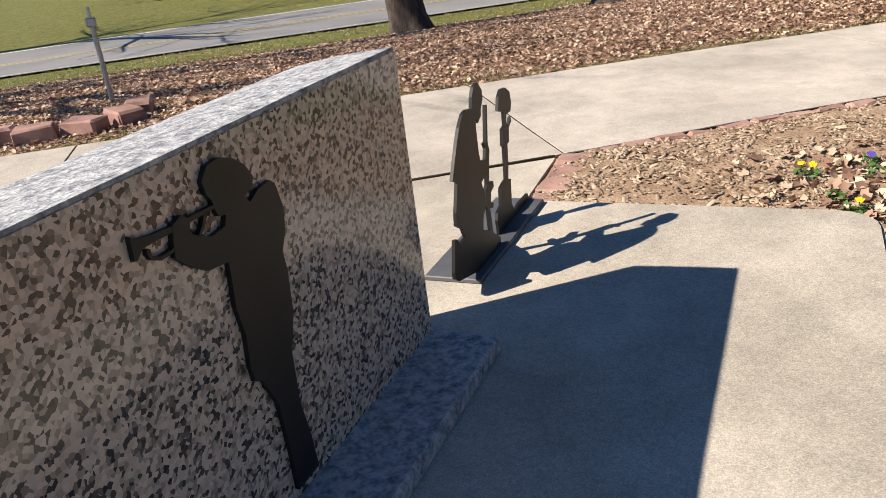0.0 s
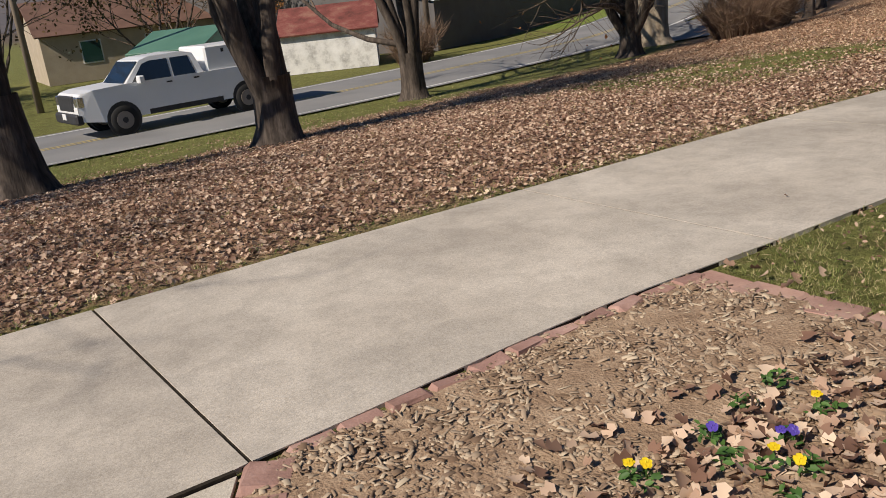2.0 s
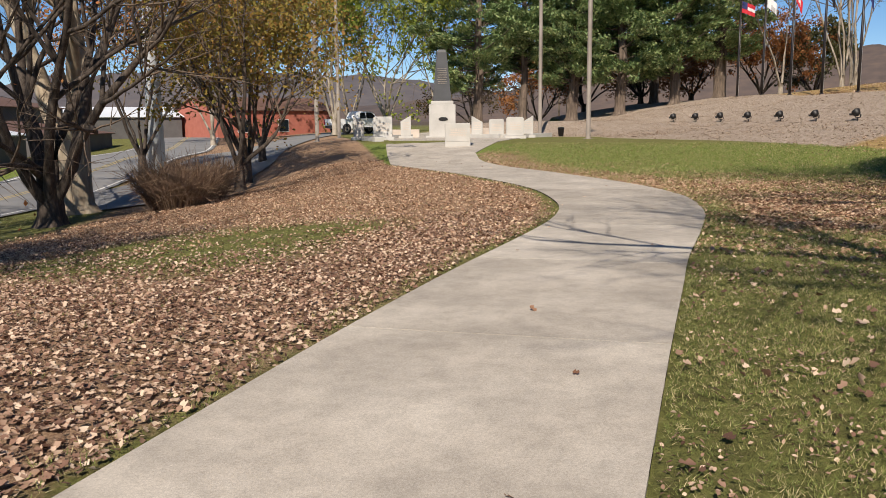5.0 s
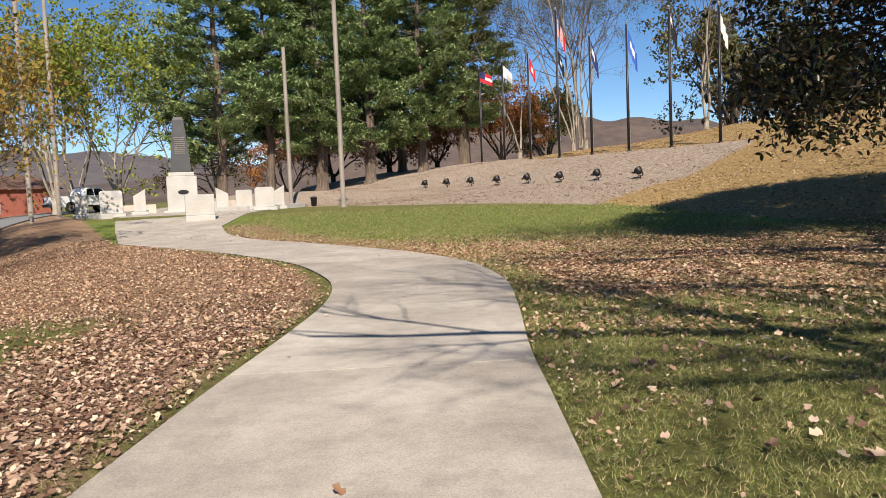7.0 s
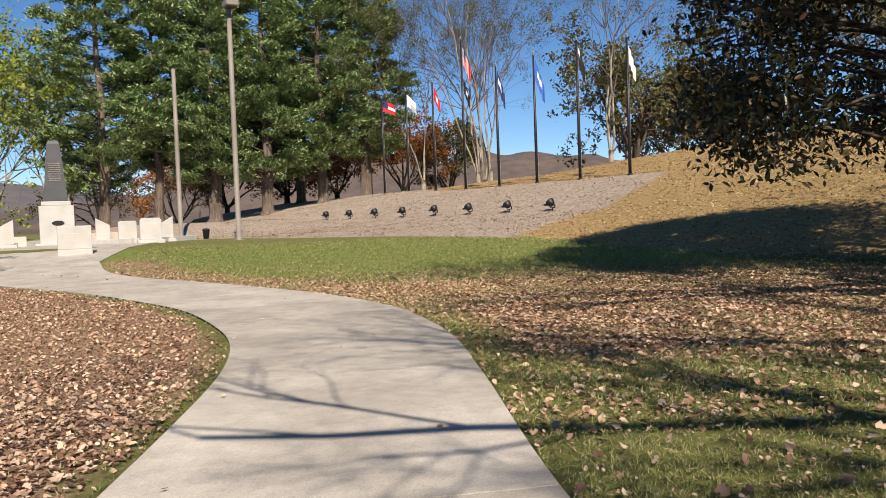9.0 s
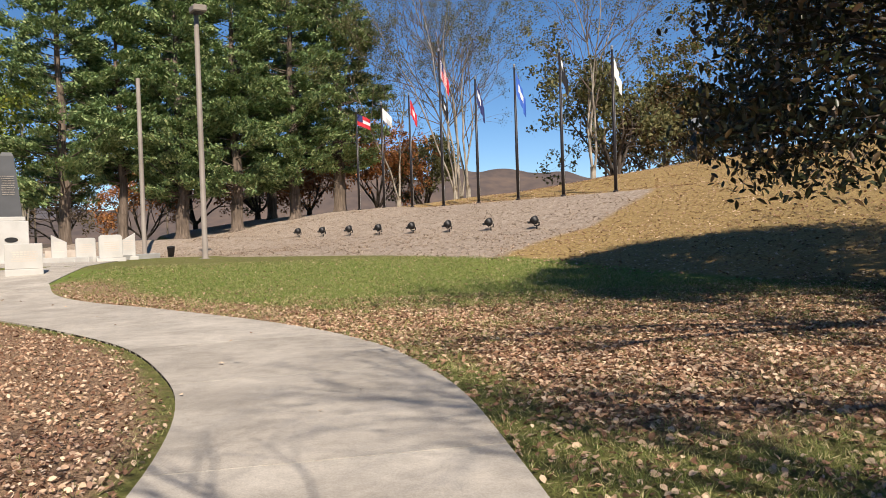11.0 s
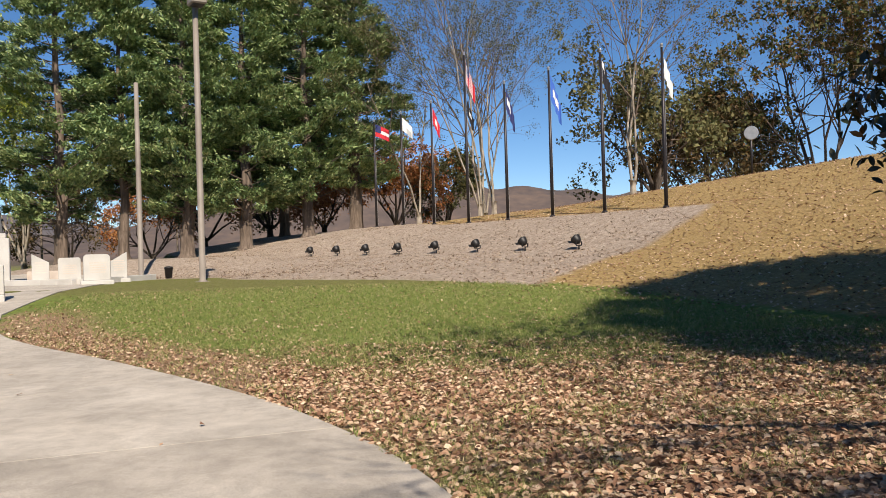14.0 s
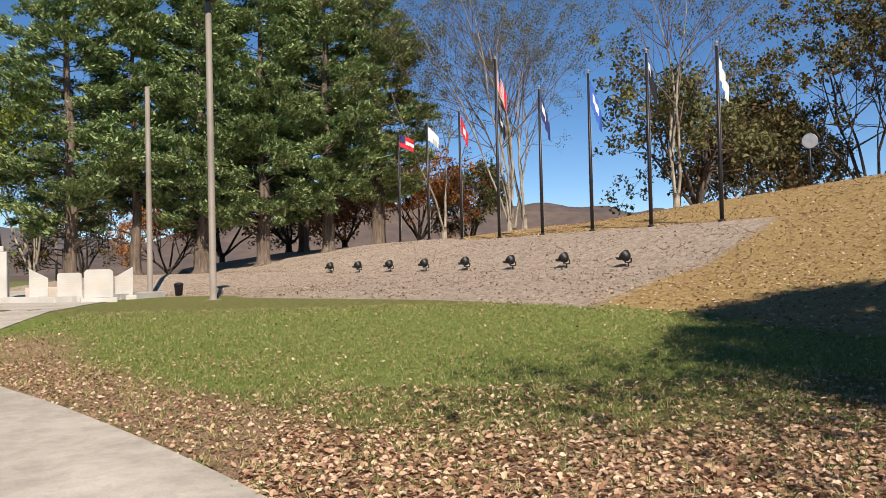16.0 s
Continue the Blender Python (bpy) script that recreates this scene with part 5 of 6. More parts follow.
RIFLE = [(0.371, 0.672), (0.39, 0.667), (0.356, 0.505), (0.37, 0.466), (0.352, 0.419), (0.326, 0.321), (0.378, 0.32), (0.384, 0.291), (0.341, 0.279), (0.329, 0.238), (0.363, 0.215), (0.346, 0.199),
      (0.309, 0.213), (0.335, 0.0), (0.295, 0.0), (0.285, 0.218), (0.259, 0.247), (0.277, 0.312), (0.302, 0.329), (0.31, 0.406), (0.308, 0.442), (0.325, 0.489), (0.31, 0.515), (0.333, 0.517)]
figure("rifle_figure", st_m @ Matrix.Translation((-0.042, -0.074, 0.02)), RIFLE, "black cut-out rifle standing on the base plate")
CROSS = [(0.726, 0.655), (0.786, 0.622), (0.8, 0.562), (0.776, 0.526), (0.717, 0.53), (0.697, 0.477), (0.738, 0.474), (0.77, 0.503), (0.779, 0.477), (0.734, 0.457), (0.722, 0.388), (0.694, 0.387),
      (0.684, 0.289), (0.665, 0.217), (0.702, 0.204), (0.685, 0.079), (0.726, 0.027), (0.8, 0.04), (0.95, 0.035), (0.96, 0.0), (0.469, 0.0), (0.469, 0.04), (0.46, 0.078), (0.474, 0.111),
      (0.531, 0.128), (0.544, 0.211), (0.591, 0.223), (0.632, 0.228), (0.639, 0.323), (0.643, 0.387), (0.623, 0.4), (0.637, 0.475), (0.675, 0.483), (0.68, 0.549), (0.598, 0.574), (0.623, 0.635),
      (0.664, 0.661)]
figure("battlefield_cross", st_m @ Matrix.Translation((-0.017, -0.042, 0.02)), CROSS, "black cut-out helmet, rifle and boots on a base plate")

# slim metal post by the far flower bed
post = thing("garden_post", on(-2.25, 8.35), "slim galvanised garden tap post", "post")
part("post", turned([(0.028, -0.05), (0.028, 0.8)], 8), STEEL, post)
part("tap", box(0.10, 0.05, 0.09, (0, 0, 0.8), 0.01), STEEL, post)
part("handle", box(0.03, 0.03, 0.14, (0.0, 0, 0.86), 0.005), STEEL, post)


# ---- flower bed ----
bed_poly = [(1.24, 3.31), (1.64, 4.09), (2.6, 4.26), (3.5, 4.40), (4.22, 4.46), (4.36, 3.6), (4.46, 2.4), (4.6, 0.6), (4.0, -1.6), (0.5, -1.6), (2.44, 2.12), (1.06, 2.90)]
bm = bmesh.new()
bm.faces.new([bm.verts.new((x, y, 0)) for x, y in bed_poly])
bmesh.ops.triangulate(bm, faces=bm.faces[:])
bmesh.ops.subdivide_edges(bm, edges=bm.edges[:], cuts=9, use_grid_fill=True)
for v in bm.verts:
    v.co.z = ground_z(v.co.x, v.co.y) + 0.018 + 0.012 * noise.noise(v.co * 6)
SOIL = material("mulch and soil", [(0.15, 0.09, 0.055), (0.27, 0.18, 0.115), (0.38, 0.27, 0.18), (0.46, 0.35, 0.25)], 6, 0.95, 0.9, 70, mottle=0.5)
tagged(part("ground", bm, SOIL, smooth=True), "brown mulch and soil of the flower bed", "flower bed", kind="structure")


def inside(px, py, poly):
    ok = np.zeros(len(px), bool)
    for (xa, ya), (xb, yb) in zip(poly, poly[1:] + poly[:1]):
        c = (ya > py) != (yb > py)
        ok ^= c & (px < (xb - xa) * (py - ya) / (yb - ya + 1e-12) + xa)
    return ok


rg = np.random.default_rng(90)
px, py = rg.uniform(1.2, 4.6, 27000), rg.uniform(0.3, 4.5, 27000)
ok = inside(px, py, bed_poly) & (py > 0.5) & (np.sin(px * 5.1 + 1.7 * np.sin(py * 4.3)) * np.sin(py * 6.3 + np.sin(px * 3.7)) > rg.uniform(-1.1, 0.5, len(px)))
px, py = px[ok], py[ok]
CHIPV = [(-0.5, -0.5, 0), (0.5, -0.4, 0), (0.45, 0.5, 0.0), (-0.5, 0.4, 0), (-0.4, -0.4, 0.4), (0.4, -0.3, 0.4), (0.38, 0.4, 0.35), (-0.42, 0.3, 0.4)]
CHIPF = [[4, 5, 6, 7], [0, 1, 5, 4], [1, 2, 6, 5], [2, 3, 7, 6], [3, 0, 4, 7]]
sz = np.stack([0.012 + 0.06 * rg.uniform(0, 1, len(px)) ** 2, 0.006 + 0.025 * rg.uniform(0, 1, len(px)) ** 2, rg.uniform(0.006, 0.018, len(px))], 1)
tagged(scattered("mulch_chips", CHIPV, CHIPF, np.stack([px, py, land(px, py) + 0.022], 1), turns(len(px), rg, 0.25), sz, CHIP), "loose brown wood chips in the flower bed", "mulch", kind="stuff")


def pansy(x, y, seed, colour, blooms, label):
    rg = np.random.default_rng(seed)
    p = thing("pansy", Matrix.Translation((x, y, ground_z(x, y) + 0.02)) @ Matrix.Scale(0.78, 4), label, "flower", "pansies in the flower bed")
    n = 26
    a = rg.uniform(0, 2 * np.pi, n)
    r_ = rg.uniform(0.01, 0.085, n)
    pos = np.stack([r_ * np.cos(a), r_ * np.sin(a), rg.uniform(0.015, 0.06, n)], 1)
    scattered("foliage", [(0, -0.5, 0), (0.26, -0.1, 0.05), (0.2, 0.25, 0.04), (0, 0.5, -0.08), (-0.2, 0.25, 0.04), (-0.26, -0.1, 0.05)], [[0, 1, 2, 3], [0, 3, 4, 5]], pos, turns(n, rg, 0.5), rg.uniform(0.035, 0.06, n), PANSY_LEAF, p)
    for k in range(blooms):
        bx, by = rg.normal(0, 0.035, 2)
        bm = turned([(0.003, 0.0), (0.003, 0.085)], 5, at=(bx, by, 0))
        part("stem", bm, PANSY_LEAF, p)
        bm = bmesh.new()
        tilt = rg.uniform(0.2, 1.0)
        heading = rg.uniform(3.4, 5.0)
        rot = Matrix.Translation((bx, by, 0.088)) @ Matrix.Rotation(heading + math.pi / 2, 4, "Z") @ Matrix.Rotation(tilt, 4, "X")
        for q in range(5):
            an = 2 * math.pi * q / 5 + 0.3
            ring = [bm.verts.new(rot @ Vector((0.014 * math.cos(an) + 0.015 * math.cos(2 * math.pi * j / 8), 0.014 * math.sin(an) + 0.015 * math.sin(2 * math.pi * j / 8), 0.0015 * q + 0.004 * math.cos(4 * math.pi * j / 8)))) for j in range(8)]
            bm.faces.new(ring)
        part("bloom", bm, PETAL_YELLOW if colour == "y" else PETAL_VIOLET, p, "yellow bloom" if colour == "y" else "violet bloom")
    return p


PANSIES = [(2.63, 2.62, "y", 1), (2.69, 3.15, "y", 2), (3.48, 3.06, "y", 1), (3.22, 3.0, "v", 2), (3.06, 3.19, "v", 1), (3.05, 2.95, "y", 1), (3.14, 2.85, "y", 1), (3.05, 2.52, "y", 2), (3.49, 2.75, "y", 2), (3.31, 3.29, "y", 0), (3.55, 3.31, "y", 0), (2.64, 2.81, "y", 0), (2.96, 2.77, "y", 0), (3.68, 2.82, "v", 1), (3.0, 3.05, "y", 0)]
for k, (fx, fy, c_, nb) in enumerate(PANSIES):
    pansy(fx, fy, 100 + k, c_, nb, "small green pansy plant without blooms" if nb == 0 else ("yellow pansy in bloom among dry leaves" if c_ == "y" else "violet pansy in bloom among dry leaves"))


# ---- fallen leaves and grass ----
MAPLE = [(0, -0.5, 0.0), (0.36, -0.32, 0.12), (0.24, -0.02, 0.03), (0.48, 0.24, 0.16), (0.0, 0.55, 0.08), (-0.46, 0.2, 0.2), (-0.22, -0.05, 0.03), (-0.40, -0.28, 0.1)]
MAPLE_F = [[0, 1, 2, 4], [2, 3, 4], [0, 4, 6, 7], [4, 5, 6]]
CURLED = [(0, -0.5, 0.05), (0.3, -0.15, 0.16), (0.26, 0.2, 0.18), (0, 0.5, 0.04), (-0.3, 0.15, 0.12), (-0.28, -0.2, 0.2)]
CURLED_F = [[0, 1, 2, 3], [0, 3, 4, 5]]


def lay(name, n, x0, x1, y0, y1, cover, size, seed, mat, label, shape=MAPLE, shape_f=MAPLE_F, tilt=0.32, kind="stuff", lift=0.012):
    rg = np.random.default_rng(seed)
    x, y = rg.uniform(x0, x1, n), rg.uniform(y0, y1, n)
    k = cover(x, y)
    ok = rg.uniform(0, 1, n) < k
    x, y = x[ok], y[ok]
    at = np.stack([x, y, land(x, y) + lift + rg.uniform(0, 0.02, len(x))], 1)
    return tagged(scattered(name, shape, shape_f, at, turns(len(x), rg, tilt), rg.uniform(0.65, 1.25, len(x)) * size, mat), label, "leaves" if "leaf" in name or "leaves" in name else "grass", kind=kind)


def wave(x, y, s, ph):
    """Cheap soft unevenness between -1 and 1."""
    return np.sin(x * s + ph + 1.7 * np.sin(y * s * 0.7 + ph)) * np.sin(y * s * 1.1 - ph + 1.3 * np.sin(x * s * 0.6))


def off_path(x, y):
    yl = np.where(x < 30, edge(LEFT_EDGE, x), 16.95 + (x - 30) * 0.62)
    yr = edge(RIGHT_EDGE, x)
    bedside = (x > 0.5) & (x < 4.3) & (y < 4.6)
    pad_ = (x < 2.8) & (y < 4.2)
    plaza_ = (x > 29.5) & (y > np.interp(x, [29.5, 35.2, 45, 60], [14, 15.4, 17, 24])) & (y < yl)
    return ((y > yl + 0.02) | (y < yr - 0.02)) & ~bedside & ~pad_ & ~plaza_


north_drift = lambda x, y: off_path(x, y) * (y > 5.5) * np.clip(litter_cover(x, y) + 0.25 * wave(x, y, 1.6, 0.4), 0, 1)
lay("fallen_leaves", 62000, -6, 14, 5.8, 14, north_drift, 0.046, 201, LITTER_PINK, "thick drift of dry pinkish-brown maple leaves on grass")
lay("fallen_leaves", 105000, -6, 16, 5.8, 21, north_drift, 0.045, 210, LITTER_PINK, "curled dry pinkish-brown leaves on grass under the maples", CURLED, CURLED_F, 0.5)
lay("fallen_leaves", 66000, 12, 32, 7, 21, lambda x, y: off_path(x, y) * np.clip(litter_cover(x, y) + 0.25 * wave(x, y, 1.3, 1.4), 0, 1), 0.05, 202, LITTER, "scatter of dry tan leaves on grass", CURLED, CURLED_F, 0.45)
lay("fallen_leaves", 115000, 12.5, 28, -5, 7.5, lambda x, y: off_path(x, y) * (y < edge(RIGHT_EDGE, x)) * np.clip(litter_cover(x, y) + 0.2 * (litter_cover(x, y) > 0.2) * wave(x, y, 1.1, 2.4), 0.02, 1), 0.064, 203, LITTER, "dry brown leaves lying over the lawn", CURLED, CURLED_F, 0.4)
lay("fallen_leaves", 17000, 4.4, 14, 0, 5.4, lambda x, y: off_path(x, y) * (y < edge(RIGHT_EDGE, x)) * np.clip(0.3 + 0.6 * wave(x, y, 2.6, 1.3), 0.03, 1), 0.03, 209, LITTER_PINK, "small broken bits of dry leaf in the lawn", CURLED, CURLED_F, 0.5, lift=0.024)
lay("fallen_leaves", 1500, 4.4, 14, 0, 5.4, lambda x, y: off_path(x, y) * (y < edge(RIGHT_EDGE, x)) * np.clip(0.35 + 0.5 * wave(x, y, 1.9, 0.3), 0.05, 1), 0.062, 208, LITTER_PINK, "single large dry leaves scattered over the lawn", tilt=0.45, lift=0.035)
lay("fallen_leaves", 16000, 26, 40, -8, 16, lambda x, y: off_path(x, y) * (y < edge(RIGHT_EDGE, np.minimum(x, 35.2)) + 0.1 * (x > 35)) * np.clip(litter_cover(x, y), 0.10, 1), 0.075, 204, LITTER, "dry tan leaves along the lawn's edge", CURLED, CURLED_F)
lay("fallen_leaves", 3800, 2.3, 4.4, 0.6, 3.5, lambda x, y: inside(x, y, bed_poly) * np.clip(1.1 - np.hypot((x - 3.3) / 1.4, (y - 2.4) / 1.1), 0.06, 0.7), 0.065, 205, LITTER_PINK, "dry pink-brown leaves caught among the pansies", tilt=0.5, lift=0.03)
lay("fallen_leaves", 62000, 28, 66, -16, 10, lambda x, y: 0.6 * (1 - bank_cover(x, y)) * (y < np.interp(x, [30, 48], [-3, 8])), 0.1, 206, LITTER, "sparse dry leaves on the dry hillside", LEAF, LEAF_F)
lay("straw_mulch", 42000, 38, 72, -6, 18, lambda x, y: (bank_cover(x, y) > 0.5) * (0.55 + 0.4 * wave(x, y, 1.4, 0.6)), 0.085, 220, CHIP, "loose straw and wood mulch on the bank", LEAF, LEAF_F, 0.4)
lay("fallen_leaves", 420, -1, 34, 4, 17, lambda x, y: (y < edge(LEFT_EDGE, np.minimum(x, 30))) * (y > edge(RIGHT_EDGE, x)) * 0.6 * (0.25 + 0.75 * (rng.uniform(0, 1, len(x)) < 0.3)), 0.055, 207, LITTER, "a few small dry leaves blown onto the path", lift=0.034)

BLADES = [(-0.004, 0, 0), (0.004, 0, 0), (0.01, 0.03, 1.0), (0.016, 0.01, 0), (0.024, 0.012, 0), (0.03, -0.03, 0.8), (-0.02, 0.012, 0), (-0.012, 0.014, 0), (-0.045, 0.03, 0.75), (0.0, -0.02, 0), (0.008, -0.02, 0), (-0.005, -0.05, 0.9)]
BLADES = [(a * 0.6, b * 1.2, c * 0.036) for a, b, c in BLADES]
BLADES_F = [[0, 1, 2], [3, 4, 5], [6, 7, 8], [9, 10, 11]]
FINE = [(a * 0.9, b * 0.9, c * 0.8) for a, b, c in BLADES]
lay("grass", 120000, 4.4, 13, -1, 6, lambda x, y: off_path(x, y) * (y < edge(RIGHT_EDGE, x)) * np.clip(0.62 - 0.6 * litter_cover(x, y) + 0.5 * wave(x, y, 2.3, 0.8) * wave(x, y, 5.1, 2.0) + 0.25 * wave(x, y, 1.2, 3.0), 0.08, 1), 0.85, 211, GRASS_TAN, "short mixed green and tan lawn grass", FINE, BLADES_F, 0.3)
lay("grass", 70000, 13, 22, -4, 6.5, lambda x, y: off_path(x, y) * (y < edge(RIGHT_EDGE, x)) * np.clip(0.75 - 0.6 * litter_cover(x, y) + 0.3 * wave(x, y, 2.3, 0.8), 0.05, 1), 1.0, 215, GRASS_TAN, "short mixed green and tan lawn grass", BLADES, BLADES_F, 0.35)
lay("grass", 50000, -4, 26, 6, 16, lambda x, y: off_path(x, y) * (y > edge(LEFT_EDGE, x)) * np.clip(1.0 * (y - edge(LEFT_EDGE, x) < 0.35) + 0.3 * (1 - litter_cover(x, y)) + 0.05, 0, 1), 0.9, 212, GRASS_BLADE, "short green grass along the path's edge", BLADES, BLADES_F, 0.25)
lay("grass", 75000, 21, 40, -6, 15, lambda x, y: off_path(x, y) * (y < edge(RIGHT_EDGE, np.minimum(x, 35.2))) * np.clip(0.9 - 0.7 * litter_cover(x, y), 0.05, 1) * (y > np.interp(x, FOOT_X, FOOT_Y) + 0.3 * wave(x, y, 2.0, 1.0)), 1.7, 213, GRASS_BLADE, "short green lawn grass", BLADES, BLADES_F, 0.25)
lay("grass", 14000, -12, 22, 14, 27, lambda x, y: 0.9 * (y > np.interp(x, [-12, 0, 10, 20], [15, 16.3, 20.2, 23.5])) * (y < edge(ROAD_MID, x) - 3.5), 1.5, 214, GRASS_BLADE, "green verge grass beside the road", BLADES, BLADES_F, 0.25)


# ---- vehicles ----
def wheel(parent, x, y, r=0.39):
    w = part("wheel", turned([(r * 0.62, -0.13), (r * 0.96, -0.13), (r, -0.09), (r, 0.09), (r * 0.96, 0.13), (r * 0.62, 0.13)], 24), RUBBER, parent, smooth=True)
    w.matrix_basis = Matrix.Translation((x, y, r)) @ Matrix.Rotation(radians(90), 4, "X")
    part("rim", turned([(r * 0.6, -0.14), (r * 0.6, -0.12), (r * 0.3, -0.10), (r * 0.3, 0.10), (r * 0.6, 0.12), (r * 0.6, 0.14)], 16), GALV, w)
    part("hub_cap", turned([(0.08, -0.15), (0.08, 0.15)], 8), DARK_PLASTIC, w)
    return w


def pickup(m, label, topper):
    """A crew-cab pickup, nose towards +x, 5.9 m long."""
    c = thing("pickup_truck", m, label, "truck")
    lower = [(-2.9, 0.55), (-2.95, 0.75), (-2.93, 1.30), (-0.7, 1.31), (1.55, 1.32), (2.5, 1.28), (2.8, 1.22), (2.9, 1.12), (2.95, 0.85), (2.95, 0.52), (2.35, 0.42), (-2.4, 0.45)]
    bm = prism(lower, 1.96)
    for v in bm.verts:
        if v.co.x > 2.7:
            v.co.y *= 0.93
    bmesh.ops.triangulate(bm, faces=[f for f in bm.faces if len(f.verts) > 4])
    part("body", bm, WHITE_PAINT, c)
    bm = prism([(-0.68, 1.25), (1.64, 1.25), (1.06, 1.86), (0.80, 1.93), (-0.15, 1.95), (-0.47, 1.87)], 1.90)
    for v in bm.verts:
        v.co.y *= 1 - 0.24 * (v.co.z - 1.25)
    part("cab", bm, WHITE_PAINT, c)
    for s in (-1, 1):
        for ol in ([(-0.42, 1.32), (0.22, 1.32), (0.22, 1.82), (-0.30, 1.82)], [(0.30, 1.32), (1.40, 1.32), (1.02, 1.76), (0.80, 1.82), (0.30, 1.82)]):
            bm = prism(ol, 0.016)
            for v in bm.verts:
                v.co.y += s * (0.955 * (1 - 0.24 * (v.co.z - 1.25)))
            part("window", bm, GLASS_DARK, c)
        part("door_handle", box(0.16, 0.03, 0.04, (0.4, s * 0.985, 1.18)), DARK_PLASTIC, c)
        part("door_handle", box(0.16, 0.03, 0.04, (-0.4, s * 0.985, 1.18)), DARK_PLASTIC, c)
        part("wing_mirror", box(0.16, 0.24, 0.22, (1.22, s * 1.08, 1.26), 0.03), WHITE_PAINT, c)
        part("headlight", box(0.2, 0.3, 0.3, (2.84, s * 0.79, 0.86), 0.03), CHROME, c, "clear headlight")
        part("sill", box(2.2, 0.06, 0.14, (0, s * 0.96, 0.42), 0.01), DARK_PLASTIC, c)
        part("tail_light", box(0.06, 0.16, 0.4, (-2.94, s * 0.88, 0.8), 0.01), CLOTH["red"], c, "red tail light")
        for wx in (1.82, -1.86):
            part("wheel_arch", turned([(0.47, -0.02), (0.47, 0.02)], 20), DARK_PLASTIC, c).matrix_basis = Matrix.Translation((wx, s * 0.965, 0.42)) @ Matrix.Rotation(radians(90), 4, "X")
            wheel(c, wx, s * 0.88)
    ws = part("windscreen", prism([(1.10, 1.83), (1.60, 1.30), (1.615, 1.31), (1.115, 1.84)], 1.56), GLASS_DARK, c)
    part("grille", box(0.1, 1.22, 0.42, (2.92, 0, 0.76), 0.03), DARK_PLASTIC, c)
    for k in range(3):
        part("grille_bar", box(0.03, 1.1, 0.03, (2.95, 0, 0.86 + 0.09 * k)), STEEL, c)
    part("front_bumper", box(0.22, 1.86, 0.28, (2.94, 0, 0.44), 0.05), DARK_PLASTIC, c)
    part("rear_bumper", box(0.2, 1.86, 0.22, (-2.97, 0, 0.5), 0.04), DARK_PLASTIC, c)
    part("number_plate", box(0.02, 0.32, 0.16, (3.06, 0, 0.56)), WHITE_PAINT, c)
    if topper:
        tp = part("cargo_box", box(2.1, 1.78, 0.78, (-1.85, 0, 1.22), 0.05), WHITE_PAINT, c, "white service box over the truck bed")
        for s in (-1, 1):
            part("seam", box(2.1, 0.012, 0.03, (-1.85, s * 0.893, 1.25)), DARK_PLASTIC, tp)
            part("seam", box(0.02, 0.012, 0.6, (-1.75, s * 0.893, 1.3)), DARK_PLASTIC, tp)
            part("latch", box(0.08, 0.02, 0.1, (-1.35, s * 0.895, 1.78)), DARK_PLASTIC, tp)
            part("lettering", box(0.62, 0.012, 0.13, (-2.25, s * 0.895, 1.62)), CLOTH["navy"], tp, "dark blue lettering shown as a bar")
    return c


TD = math.atan2(1.3, 6.5) + math.pi
pickup(Matrix.Translation((5.7, 26.2, ground_z(5.7, 26.2) + 0.06)) @ Matrix.Rotation(TD, 4, "Z"), "white crew-cab pickup with a service box on the road", True)
pickup(Matrix.Translation((69, 38.5, ground_z(69, 38.5) + 0.07)) @ Matrix.Rotation(radians(-28), 4, "Z"), "white pickup parked beyond the memorial", False)


# ---- buildings across the road ----
def frame_of(xa, ya, xb, yb, z):
    """A local frame: x from a to b, y away from the road."""
    return Matrix.Translation((xa, ya, z)) @ Matrix.Rotation(math.atan2(yb - ya, xb - xa), 4, "Z"), math.hypot(xb - xa, yb - ya)


def gable(name, m, L, D, eave, ridge, wall, roof, label, over=0.25, windows=(), category="building", open_end=False):
    b = thing(name, m, label, category)
    t_ = 0.15
    part("wall", box(L, t_, eave, (L / 2, t_ / 2, 0)), wall, b)
    part("wall", box(L, t_, eave, (L / 2, D - t_ / 2, 0)), wall, b)
    for x in (t_ / 2, L - t_ / 2):
        if open_end and x > 1:
            bm = prism([(0, eave), (D, eave), (D / 2, ridge)], t_)
        else:
            bm = prism([(0.15, 0), (D - 0.15, 0), (D - 0.15, eave), (D / 2, ridge - 0.05), (0.15, eave)], t_)
        g = part("gable_wall", bm, wall, b)
        g.matrix_basis = Matrix.Translation((x, 0, 0)) @ Matrix.Rotation(radians(90), 4, "Z")
    s = math.hypot(D / 2 + over, (ridge - eave) * (1 + over / (D / 2)))
    a = math.atan2(ridge - eave, D / 2)
    for sgn in (1, -1):
        r = part("roof", box(L + 2 * over, s, 0.08, (L / 2, s / 2, 0), 0.01), roof, b)
        y0 = -over if sgn == 1 else D + over
        r.matrix_basis = Matrix.Translation((0 if sgn == 1 else L, y0, eave - over * math.tan(a) + 0.03)) @ Matrix.Rotation(0 if sgn == 1 else math.pi, 4, "Z") @ Matrix.Rotation(a, 4, "X")
    for wx, wz, ww, wh in windows:
        w = part("window", box(ww, 0.06, wh, (wx, -0.01, wz)), GLASS_DARK, b)
        part("frame", box(ww + 0.14, 0.04, wh + 0.14, (wx, 0.005, wz - 0.07)), WHITE_PAINT, w)
    return b


